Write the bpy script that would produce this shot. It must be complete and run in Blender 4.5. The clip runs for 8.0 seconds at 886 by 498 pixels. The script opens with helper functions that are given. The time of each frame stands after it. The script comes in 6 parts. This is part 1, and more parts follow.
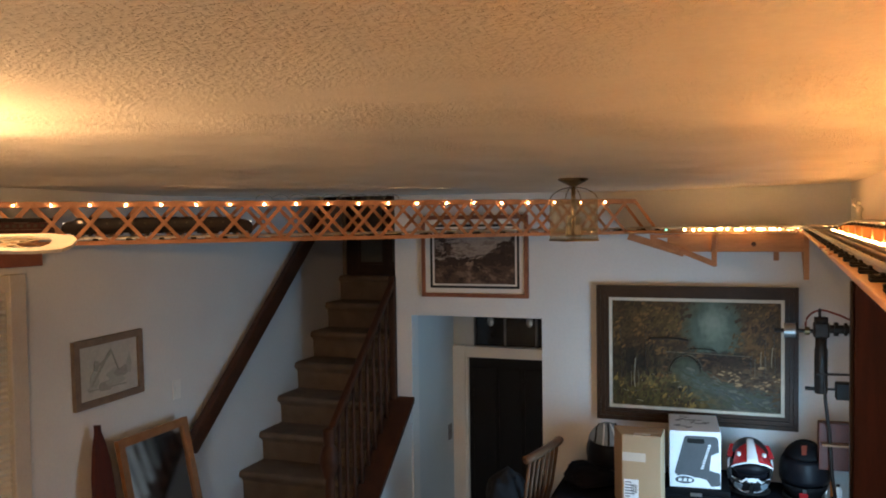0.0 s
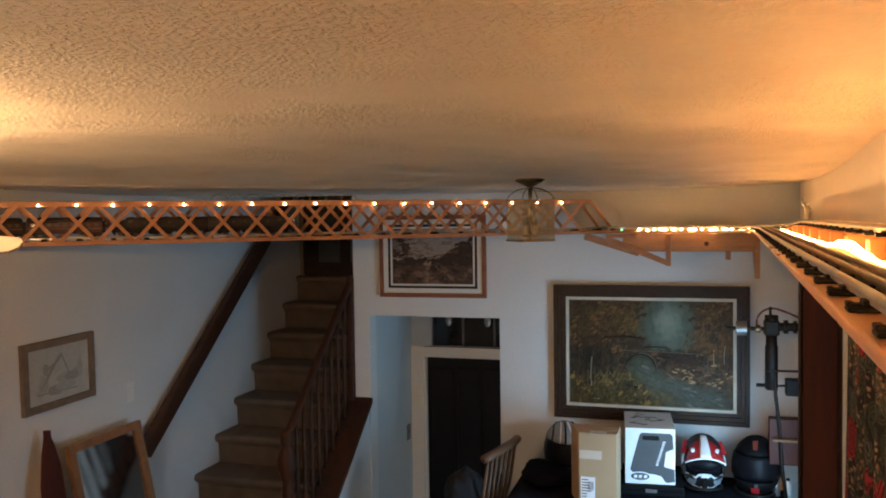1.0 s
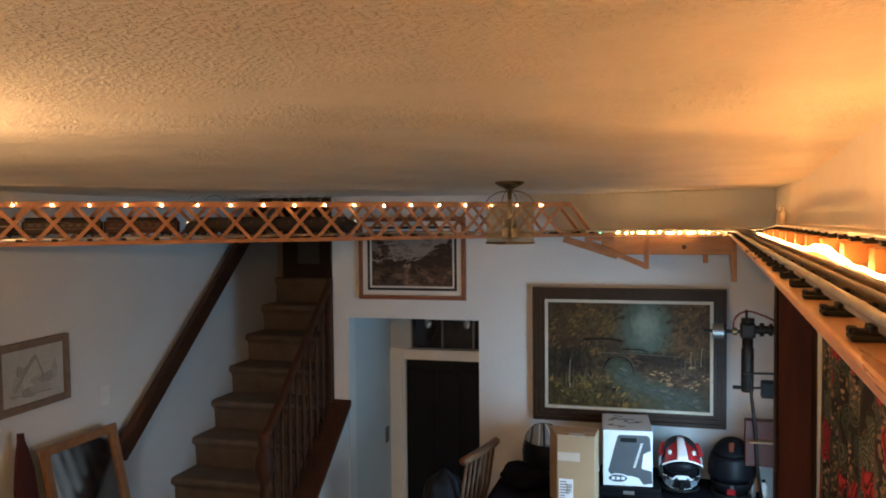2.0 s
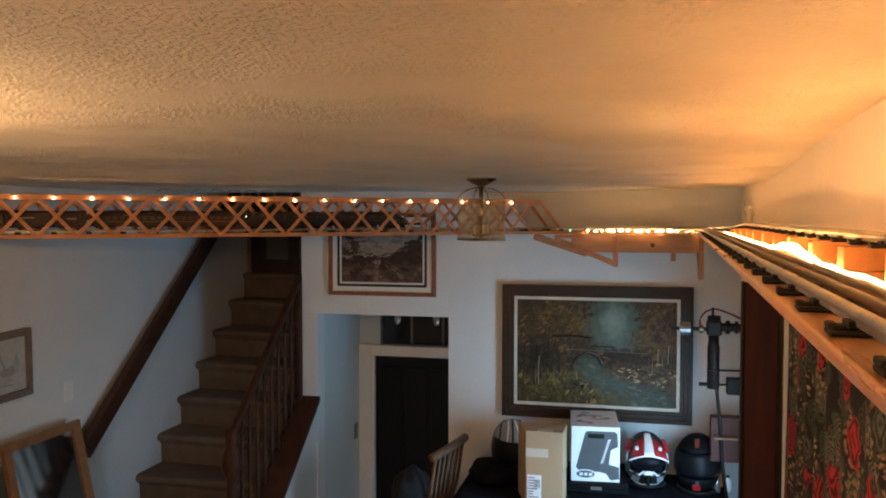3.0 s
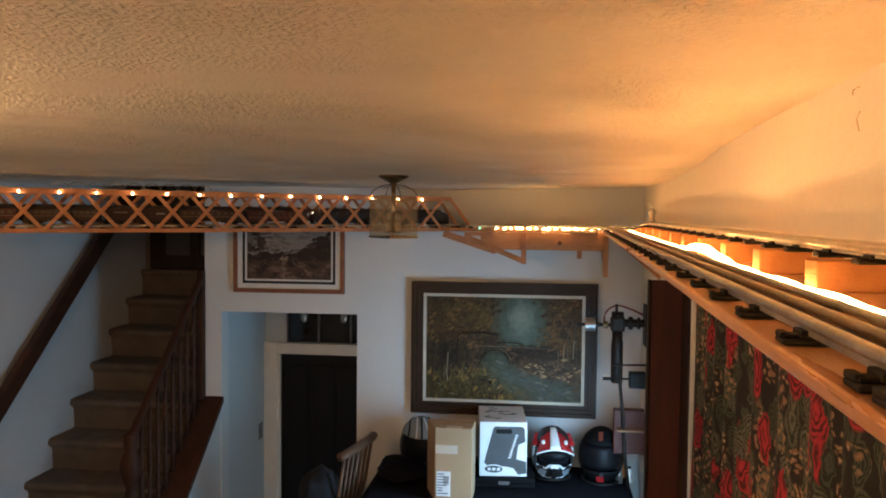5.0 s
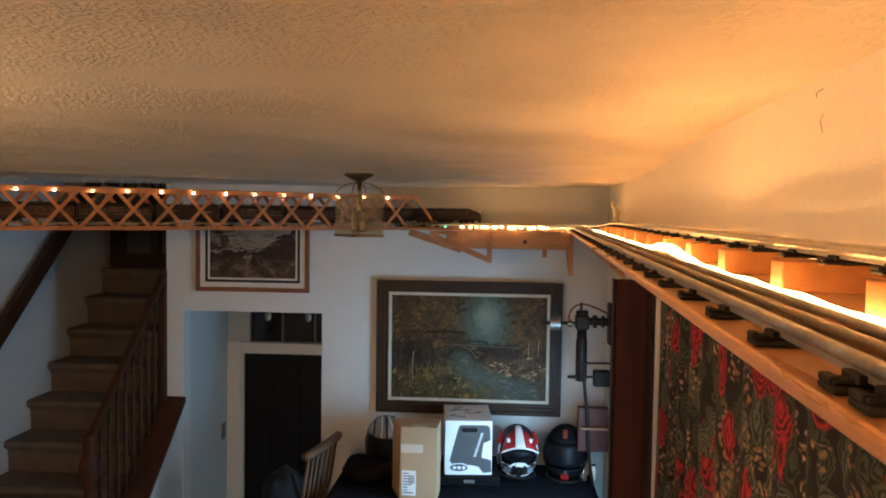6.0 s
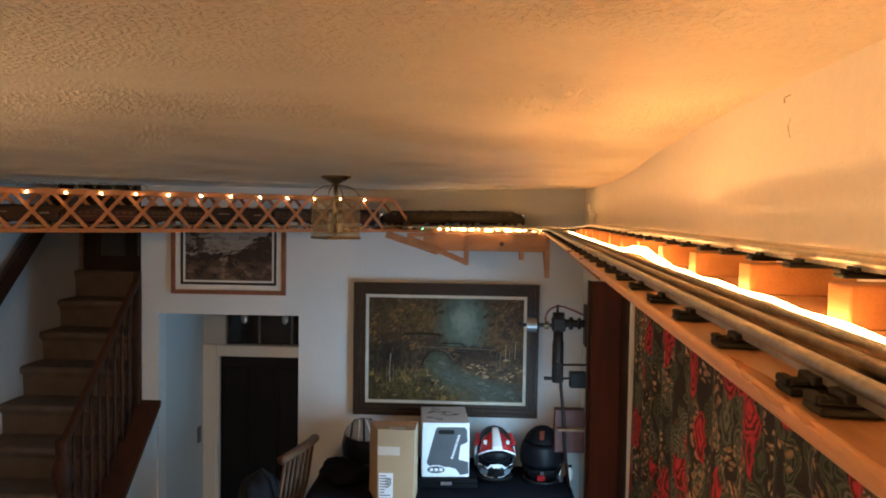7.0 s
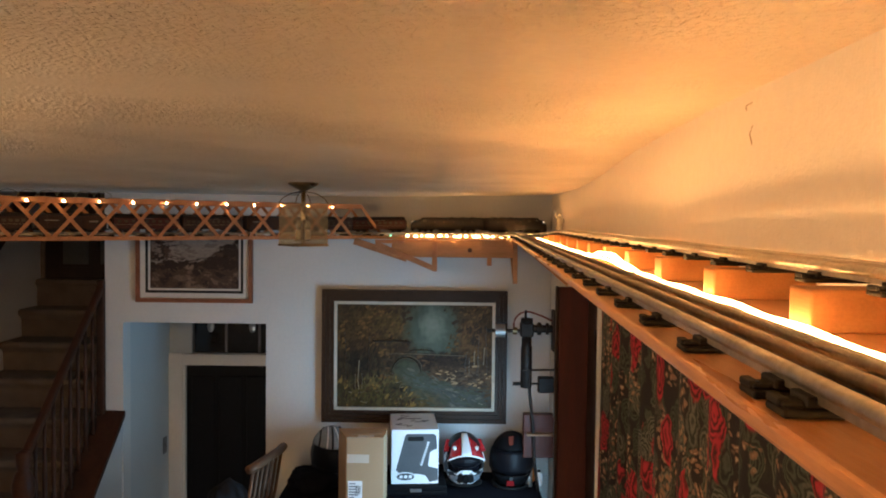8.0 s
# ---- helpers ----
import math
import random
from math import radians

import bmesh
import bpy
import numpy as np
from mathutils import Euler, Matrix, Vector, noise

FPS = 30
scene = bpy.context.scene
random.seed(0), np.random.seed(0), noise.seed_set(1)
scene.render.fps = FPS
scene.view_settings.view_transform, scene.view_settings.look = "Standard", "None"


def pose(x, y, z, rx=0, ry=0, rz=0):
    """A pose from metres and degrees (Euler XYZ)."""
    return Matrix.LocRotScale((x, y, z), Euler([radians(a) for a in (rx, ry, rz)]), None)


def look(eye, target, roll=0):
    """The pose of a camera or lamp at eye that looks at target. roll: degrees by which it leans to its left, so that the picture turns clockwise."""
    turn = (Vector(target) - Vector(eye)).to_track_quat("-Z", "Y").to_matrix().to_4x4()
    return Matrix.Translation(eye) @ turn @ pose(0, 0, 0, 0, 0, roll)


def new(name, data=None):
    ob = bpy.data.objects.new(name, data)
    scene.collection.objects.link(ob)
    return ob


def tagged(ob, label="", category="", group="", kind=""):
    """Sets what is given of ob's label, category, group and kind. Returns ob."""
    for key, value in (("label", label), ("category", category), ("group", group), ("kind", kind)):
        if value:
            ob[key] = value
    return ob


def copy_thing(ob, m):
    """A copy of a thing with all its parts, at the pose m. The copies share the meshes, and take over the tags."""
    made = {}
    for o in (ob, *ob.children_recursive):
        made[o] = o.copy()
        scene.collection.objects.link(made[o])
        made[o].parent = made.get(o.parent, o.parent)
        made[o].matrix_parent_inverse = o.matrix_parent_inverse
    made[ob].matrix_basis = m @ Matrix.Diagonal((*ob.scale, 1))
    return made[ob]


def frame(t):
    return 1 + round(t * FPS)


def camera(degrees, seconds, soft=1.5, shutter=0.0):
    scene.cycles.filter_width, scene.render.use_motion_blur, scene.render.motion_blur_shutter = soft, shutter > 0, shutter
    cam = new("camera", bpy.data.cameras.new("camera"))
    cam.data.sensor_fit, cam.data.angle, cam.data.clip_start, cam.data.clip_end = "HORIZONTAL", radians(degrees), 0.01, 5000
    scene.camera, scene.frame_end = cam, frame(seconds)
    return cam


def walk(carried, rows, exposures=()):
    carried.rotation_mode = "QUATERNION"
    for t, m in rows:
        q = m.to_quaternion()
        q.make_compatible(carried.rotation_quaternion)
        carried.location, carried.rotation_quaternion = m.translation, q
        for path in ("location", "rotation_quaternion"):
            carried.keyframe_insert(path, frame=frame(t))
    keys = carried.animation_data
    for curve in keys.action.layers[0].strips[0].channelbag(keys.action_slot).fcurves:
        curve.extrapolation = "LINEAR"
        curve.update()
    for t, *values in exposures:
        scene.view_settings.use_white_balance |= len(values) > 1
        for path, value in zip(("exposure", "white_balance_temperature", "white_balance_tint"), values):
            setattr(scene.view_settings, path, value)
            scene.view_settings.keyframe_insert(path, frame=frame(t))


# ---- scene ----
E = 2.26  # height of the lens above the living room floor
cam = camera(56.94, 8.0, soft=1.9)
PATH = [  # seconds, x, y, z above E, pitch, roll, yaw
    (0.0, 0.0226, -0.0102, -0.0066, -2.05, 0.75, 19.67),
    (0.5, 0.0243, -0.0081, -0.0041, -2.39, 0.58, 17.92),
    (1.0, 0.0271, -0.0071, -0.0026, -2.13, 0.76, 16.78),
    (1.5, 0.0275, -0.0077, -0.0014, -1.99, 0.73, 16.07),
    (3.0, 0.0166, -0.0068, -0.0051, -2.22, -0.04, 13.18),
    (3.5, 0.0044, -0.0085, -0.0031, -2.39, -0.10, 11.60),
    (4.0, -0.0010, -0.0032, -0.0012, -2.44, -0.30, 10.07),
    (4.5, -0.0056, 0.0023, 0.0007, -2.44, -0.44, 8.37),
    (5.0, -0.0220, 0.0083, 0.0024, -2.50, -0.57, 6.45),
    (6.5, -0.0283, 0.0169, 0.0041, -2.57, -0.85, 3.23),
    (7.0, -0.0218, 0.0104, 0.0053, -2.42, -0.84, 2.45),
    (7.5, -0.0209, 0.0069, 0.0056, -2.14, -0.75, 1.35),
    (8.0, -0.0229, 0.0068, 0.0060, -1.95, -0.61, 0.20),
]
walk(cam, [(t, pose(x, y, E + z, 90 + p, r, w)) for t, x, y, z, p, r, w in PATH],
     [(0.0, 1.02), (4.0, 0.99), (8.0, 0.93)])

# ---- light ----
world = bpy.data.worlds.new("world")
scene.world = world
world.use_nodes = True
wn = world.node_tree.nodes
sky = wn.new("ShaderNodeTexSky")
sky.sky_type, sky.sun_disc, sky.sun_elevation, sky.sun_rotation = "NISHITA", False, radians(30), radians(200)
wn["Background"].inputs["Strength"].default_value = 0.08
world.node_tree.links.new(sky.outputs[0], wn["Background"].inputs["Color"])
sun = new("sun", bpy.data.lights.new("sun", "SUN"))
sun.data.energy, sun.data.angle, sun.data.color = 2.0, radians(0.5), (1.0, 0.95, 0.88)
sun.matrix_basis = look((0, 0, 0), (0.3, -0.8, -0.55))


def area(name, eye, target, w, h, watts, colour):
    ob = new(name, bpy.data.lights.new(name, "AREA"))
    ob.data.shape, ob.data.size, ob.data.size_y, ob.data.energy, ob.data.color = "RECTANGLE", w, h, watts, colour
    ob.matrix_basis = look(eye, target)
    return ob


# weak general fill from the south, behind an invented window opening
area("south_fill_light", (-1.0, -2.45, 1.25), (-1.0, 0, 1.0), 2.0, 1.5, 3.2, (0.80, 0.90, 1.0))
side_light = area("side_window_daylight", (0.68, 3.60, 0.90), (-0.62, 4.92, 0.20), 0.6, 1.2, 13.0, (0.39, 0.70, 1.0))
side_light.data.spread = radians(138)  # sky light falls in downwards
# hall fill, added to brighten the hall from an unseen side
area("hall_fill_light", (-0.62, 5.62, 0.55), (-2.0, 5.62, 0.5), 0.7, 1.5, 0.4, (0.72, 0.87, 1.0))
fan_bulb = new("fan_bulb_light", bpy.data.lights.new("fan_bulb_light", "POINT"))
fan_bulb.data.energy, fan_bulb.data.color, fan_bulb.data.shadow_soft_size = 41.0, (1.0, 0.56, 0.25), 0.05
fan_bulb.location = (-1.66, 0.95, E + 0.056)

# ---- materials ----


def mat(name, c1, c2=None, rough=0.6, metal=0.0, scale=8.0, fine=80.0, bump=0.0, bump_scale=None, stretch=(1, 1, 1),
        glow=None, strength=0.0, random_piece=0.0, spec=0.5, relief=0.004, patchy=0.0, flakes=False):
    """A surface of two colours mixed by coarse and fine noise, with relief and uneven gloss."""
    m = bpy.data.materials.new(name)
    m.use_nodes = True
    nt = m.node_tree
    n, l = nt.nodes, nt.links
    b = n["Principled BSDF"]
    c2 = c2 or tuple(v * 0.8 for v in c1)
    tc = n.new("ShaderNodeTexCoord")
    mp = n.new("ShaderNodeMapping")
    mp.inputs["Scale"].default_value = stretch
    l.new(tc.outputs["Object"], mp.inputs["Vector"])
    a, f = n.new("ShaderNodeTexNoise"), n.new("ShaderNodeTexNoise")
    a.inputs["Scale"].default_value, a.inputs["Detail"].default_value = scale, 5
    f.inputs["Scale"].default_value, f.inputs["Detail"].default_value = fine, 3
    l.new(mp.outputs[0], a.inputs["Vector"])
    l.new(mp.outputs[0], f.inputs["Vector"])
    add = n.new("ShaderNodeMath")
    add.operation = "MULTIPLY_ADD"
    add.inputs[1].default_value, add.inputs[2].default_value = 0.4, 0.0
    l.new(f.outputs["Fac"], add.inputs[0])
    mixv = n.new("ShaderNodeMath")
    mixv.operation = "MULTIPLY_ADD"
    mixv.inputs[1].default_value = 0.6
    l.new(a.outputs["Fac"], mixv.inputs[0])
    l.new(add.outputs[0], mixv.inputs[2])
    ramp = n.new("ShaderNodeValToRGB")
    ramp.color_ramp.elements[0].position, ramp.color_ramp.elements[1].position = 0.36, 0.64
    ramp.color_ramp.elements[0].color, ramp.color_ramp.elements[1].color = (*c2, 1), (*c1, 1)
    l.new(mixv.outputs[0], ramp.inputs[0])
    out = ramp.outputs[0]
    if random_piece:
        oi = n.new("ShaderNodeObjectInfo")
        hs = n.new("ShaderNodeHueSaturation")
        mr = n.new("ShaderNodeMapRange")
        mr.inputs["To Min"].default_value, mr.inputs["To Max"].default_value = 1 - random_piece, 1 + random_piece
        l.new(oi.outputs["Random"], mr.inputs["Value"])
        l.new(mr.outputs[0], hs.inputs["Value"])
        l.new(out, hs.inputs["Color"])
        out = hs.outputs[0]
    l.new(out, b.inputs["Base Color"])
    rr = n.new("ShaderNodeMapRange")
    rr.inputs["To Min"].default_value, rr.inputs["To Max"].default_value = max(0.03, rough - 0.1), min(1, rough + 0.1)
    l.new(a.outputs["Fac"], rr.inputs["Value"])
    l.new(rr.outputs[0], b.inputs["Roughness"])
    b.inputs["Metallic"].default_value = metal
    b.inputs["Specular IOR Level"].default_value = spec
    if bump:
        bn = n.new("ShaderNodeBump")
        bn.inputs["Strength"].default_value, bn.inputs["Distance"].default_value = bump, relief
        src = f
        if bump_scale:
            src = n.new("ShaderNodeTexNoise")
            src.inputs["Scale"].default_value, src.inputs["Detail"].default_value = bump_scale, 4
            l.new(mp.outputs[0], src.inputs["Vector"])
        height = src.outputs["Fac"]
        if flakes:  # separate raised crumbs on a flat coat
            src.inputs["Detail"].default_value = 7
            fr = n.new("ShaderNodeMapRange")
            fr.inputs["From Min"].default_value, fr.inputs["From Max"].default_value = 0.46, 0.66
            l.new(height, fr.inputs["Value"])
            height = fr.outputs[0]
        if patchy:  # the relief is thick in some places and trowelled flat in others
            pn = n.new("ShaderNodeTexNoise")
            pn.inputs["Scale"].default_value, pn.inputs["Detail"].default_value = patchy, 3
            l.new(mp.outputs[0], pn.inputs["Vector"])
            pr = n.new("ShaderNodeMapRange")
            pr.inputs["From Min"].default_value, pr.inputs["From Max"].default_value = 0.40, 0.62
            pr.inputs["To Min"].default_value, pr.inputs["To Max"].default_value = 0.12, 1.5
            l.new(pn.outputs["Fac"], pr.inputs["Value"])
            pm = n.new("ShaderNodeMath")
            pm.operation = "MULTIPLY"
            l.new(height, pm.inputs[0])
            l.new(pr.outputs[0], pm.inputs[1])
            height = pm.outputs[0]
        l.new(height, bn.inputs["Height"])
        l.new(bn.outputs[0], b.inputs["Normal"])
    if glow:
        b.inputs["Emission Color"].default_value = (*glow, 1)
        b.inputs["Emission Strength"].default_value = strength
    return m


def wood(name, c1, c2, rough=0.5, along=(1, 12, 12), scale=3.0, **kw):
    kw.setdefault("spec", 0.3)
    return mat(name, c1, c2, rough, scale=scale, fine=30, bump=0.15, stretch=along, **kw)


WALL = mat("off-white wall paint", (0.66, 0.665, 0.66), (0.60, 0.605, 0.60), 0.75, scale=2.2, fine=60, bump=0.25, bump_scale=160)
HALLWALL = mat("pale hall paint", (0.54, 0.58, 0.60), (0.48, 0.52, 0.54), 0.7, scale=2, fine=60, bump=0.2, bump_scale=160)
# same paint as WALL, lightened to carry the glow above the track
LITWALL = mat("wall paint lightened for the shelf glow", (0.80, 0.77, 0.71), (0.74, 0.71, 0.65), 0.7, scale=2.2, fine=60, bump=0.25, bump_scale=160)
CEIL = mat("textured ceiling plaster", (0.84, 0.785, 0.69), (0.77, 0.715, 0.62), 0.85, scale=5, fine=70, bump=0.88, bump_scale=125, relief=0.0034, patchy=2.1, flakes=True)
TRIM = mat("white gloss trim", (0.78, 0.77, 0.74), (0.70, 0.69, 0.66), 0.4, scale=3)
CARPET = mat("tan carpet", (0.175, 0.128, 0.093), (0.108, 0.080, 0.058), 0.95, scale=9, fine=300, bump=0.9, bump_scale=400)
FLOOR = mat("beige carpet", (0.30, 0.26, 0.21), (0.22, 0.19, 0.15), 0.95, scale=4, fine=300, bump=0.8, bump_scale=400)
PINE = wood("pine slats", (0.47, 0.225, 0.115), (0.34, 0.15, 0.07), 0.5, along=(3, 3, 3), scale=5)
PINE_BOARD = wood("pine board", (0.60, 0.31, 0.14), (0.45, 0.21, 0.09), 0.30, along=(10, 1, 10))
PINE_FASCIA = wood("pine fascia", (0.50, 0.26, 0.13), (0.37, 0.18, 0.08), 0.5, along=(1.2, 10, 10))
RISERWOOD = wood("red pine riser blocks", (0.42, 0.19, 0.070), (0.32, 0.14, 0.050), 0.6, along=(10, 1, 10))
DARKWOOD = wood("dark stained rail wood", (0.075, 0.032, 0.018), (0.040, 0.017, 0.010), 0.4, along=(6, 1, 6))
STAIRWOOD = wood("brown stair wood", (0.066, 0.026, 0.013), (0.036, 0.014, 0.008), 0.55, spec=0.15, along=(6, 1, 6))
MAHOGANY = wood("mahogany panel", (0.085, 0.018, 0.010), (0.048, 0.010, 0.006), 0.5, along=(12, 12, 1))
FRAMEWOOD = wood("walnut frame", (0.038, 0.017, 0.008), (0.018, 0.008, 0.004), 0.5, along=(5, 5, 5))
REDWOOD = wood("red-brown frame", (0.28, 0.10, 0.055), (0.19, 0.065, 0.035), 0.45, along=(5, 5, 5))
OAK = wood("oak frame", (0.30, 0.15, 0.07), (0.20, 0.095, 0.042), 0.45, along=(5, 5, 5))
CHAIRWOOD = wood("worn brown chair wood", (0.17, 0.085, 0.045), (0.10, 0.05, 0.028), 0.5, along=(5, 5, 5))
GREYWOOD = wood("weathered tan frame", (0.22, 0.165, 0.12), (0.15, 0.11, 0.08), 0.6, along=(5, 5, 5))
SLATE = mat("dull slate paint", (0.075, 0.070, 0.060), (0.050, 0.046, 0.040), 0.6, scale=4)
LINEN = mat("linen liner", (0.58, 0.53, 0.44), (0.48, 0.43, 0.35), 0.9, scale=20, fine=300, bump=0.4)
MATBOARD = mat("white mat board", (0.72, 0.69, 0.64), (0.66, 0.63, 0.58), 0.9)
BLACK = mat("black lacquer", (0.014, 0.014, 0.015), (0.008, 0.008, 0.009), 0.48, spec=0.35)
BLACKDOOR = mat("black door paint", (0.007, 0.007, 0.008), (0.004, 0.004, 0.005), 0.55, scale=3, spec=0.2)
CLOTH_BLACK = mat("black cloth", (0.012, 0.012, 0.016), (0.007, 0.007, 0.010), 0.95, spec=0.05, scale=14, fine=200, bump=0.6)
CLOTH_NAVY = mat("dark navy cloth", (0.008, 0.008, 0.011), (0.005, 0.005, 0.007), 0.95, scale=14, fine=200, bump=0.6)
TIE = mat("black stamped ties", (0.017, 0.015, 0.013), (0.009, 0.008, 0.007), 0.6, spec=0.2, scale=30, random_piece=0.25)
RAIL = mat("tarnished tin rail", (0.62, 0.60, 0.56), (0.38, 0.35, 0.30), 0.32, metal=0.9, scale=14, fine=120, bump=0.2)
CENTRE_RAIL = mat("tarnished centre rail", (0.48, 0.44, 0.38), (0.26, 0.23, 0.19), 0.38, metal=0.85, scale=14, fine=120)
BRASS = mat("antique brass", (0.24, 0.175, 0.095), (0.14, 0.10, 0.055), 0.30, metal=1.0, scale=16)
PALEBRASS = mat("pale polished brass", (0.62, 0.52, 0.36), (0.48, 0.39, 0.26), 0.25, metal=0.9, scale=16)
IRON = mat("dark iron", (0.020, 0.014, 0.011), (0.011, 0.008, 0.007), 0.5, metal=0.1, scale=20, bump=0.2, spec=0.25)
STEEL = mat("brushed steel", (0.45, 0.45, 0.45), (0.30, 0.30, 0.30), 0.35, metal=0.9, scale=20)
BLACKPLASTIC = mat("black plastic", (0.014, 0.013, 0.013), (0.009, 0.009, 0.009), 0.5, spec=0.15)
VISOR = mat("smoked visor", (0.008, 0.008, 0.010), (0.005, 0.005, 0.007), 0.42, spec=0.12)
MATTEBLACK = mat("matt black shell", (0.007, 0.007, 0.008), (0.006, 0.006, 0.007), 0.65, spec=0.08)
CARD = mat("brown cardboard", (0.42, 0.28, 0.165), (0.36, 0.235, 0.135), 0.8, scale=4, fine=120, bump=0.15)
TAPE = mat("pale packing tape", (0.56, 0.48, 0.40), (0.50, 0.42, 0.35), 0.35)
PAPER = mat("white paper label", (0.78, 0.78, 0.80), (0.72, 0.72, 0.74), 0.7)
INK = mat("grey print", (0.16, 0.16, 0.17), (0.12, 0.12, 0.13), 0.6)
BOXGREY = mat("dark grey print", (0.075, 0.080, 0.088), (0.060, 0.064, 0.070), 0.5)
BOXWHITE = mat("white glossy carton", (0.80, 0.80, 0.82), (0.75, 0.75, 0.77), 0.4)
WHITEGLOSS = mat("white helmet shell", (0.78, 0.78, 0.78), (0.70, 0.70, 0.71), 0.2)
REDGLOSS = mat("red decal", (0.40, 0.022, 0.026), (0.32, 0.016, 0.018), 0.25)
REDHOSE = mat("red hose", (0.22, 0.045, 0.028), (0.15, 0.030, 0.018), 0.45)
ORANGE = mat("orange plastic", (0.75, 0.24, 0.05), (0.65, 0.19, 0.04), 0.4)
GREYGRAPHIC = mat("pale grey graphic", (0.30, 0.34, 0.37), (0.22, 0.25, 0.28), 0.25)
LOCO = mat("black-brown locomotive paint", (0.030, 0.024, 0.022), (0.020, 0.016, 0.014), 0.6, spec=0.25)
STRIPE = mat("dull gold stripe", (0.20, 0.16, 0.11), (0.15, 0.12, 0.08), 0.4)
MAROON = mat("maroon carriage paint", (0.070, 0.024, 0.020), (0.045, 0.015, 0.013), 0.6, spec=0.25)
CARDARK = mat("dark brown carriage paint", (0.045, 0.026, 0.020), (0.030, 0.017, 0.013), 0.6, spec=0.25)
ROOF = mat("carriage roof black", (0.022, 0.019, 0.018), (0.014, 0.012, 0.011), 0.6, spec=0.25)
CARWIN = mat("carriage window glass", (0.10, 0.085, 0.070), (0.06, 0.05, 0.042), 0.15)
LETTER = mat("dull white lettering", (0.20, 0.18, 0.155), (0.15, 0.135, 0.115), 0.6)
WIRE = mat("pale green wire", (0.30, 0.31, 0.25), (0.22, 0.23, 0.18), 0.5)
PLASTERFIG = mat("white plaster figurine", (0.72, 0.68, 0.60), (0.60, 0.56, 0.49), 0.7)
FANWHITE = mat("cream fan blade", (0.58, 0.54, 0.48), (0.50, 0.46, 0.40), 0.45)
CANE = mat("woven cane", (0.46, 0.37, 0.25), (0.36, 0.28, 0.18), 0.6, fine=260, bump=0.5)
BLIND = mat("cream blind slat", (0.74, 0.70, 0.61), (0.68, 0.64, 0.55), 0.6)
BULB = mat("warm bulb", (0.9, 0.8, 0.6), glow=(1.0, 0.60, 0.28), strength=48.0)
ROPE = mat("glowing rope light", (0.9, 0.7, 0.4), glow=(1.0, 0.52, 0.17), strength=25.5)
SHELFBULB = mat("amber bulb", (0.9, 0.7, 0.4), glow=(1.0, 0.56, 0.20), strength=42.0)
LOCOLAMP = mat("locomotive headlight", (0.9, 0.85, 0.7), glow=(1.0, 0.85, 0.6), strength=1.3)
GREENLAMP = mat("green signal lamp", (0.1, 0.5, 0.3), glow=(0.25, 0.9, 0.55), strength=1.5)


def glass(name, tint, rough=0.03, clear=0.85):
    m = bpy.data.materials.new(name)
    m.use_nodes = True
    n, l = m.node_tree.nodes, m.node_tree.links
    b = n["Principled BSDF"]
    b.inputs["Base Color"].default_value, b.inputs["Roughness"].default_value = (*tint, 1), rough
    tr = n.new("ShaderNodeBsdfTransparent")
    tr.inputs[0].default_value = (*tint, 1)
    mx = n.new("ShaderNodeMixShader")
    mx.inputs[0].default_value = 1 - clear
    l.new(tr.outputs[0], mx.inputs[1])
    l.new(b.outputs[0], mx.inputs[2])
    l.new(mx.outputs[0], n["Material Output"].inputs[0])
    return m


GLASS = glass("bevelled lantern glass", (0.88, 0.86, 0.80), 0.06, 0.92)
DARKGLASS = mat("dark transom glass", (0.020, 0.020, 0.020), (0.014, 0.013, 0.013), 0.12)
MIRROR = mat("mirror silver", (0.62, 0.62, 0.62), (0.60, 0.60, 0.60), 0.04, metal=1.0)
CRYSTAL = mat("crystal", (0.6, 0.6, 0.58), (0.5, 0.5, 0.48), 0.05, metal=0.5)


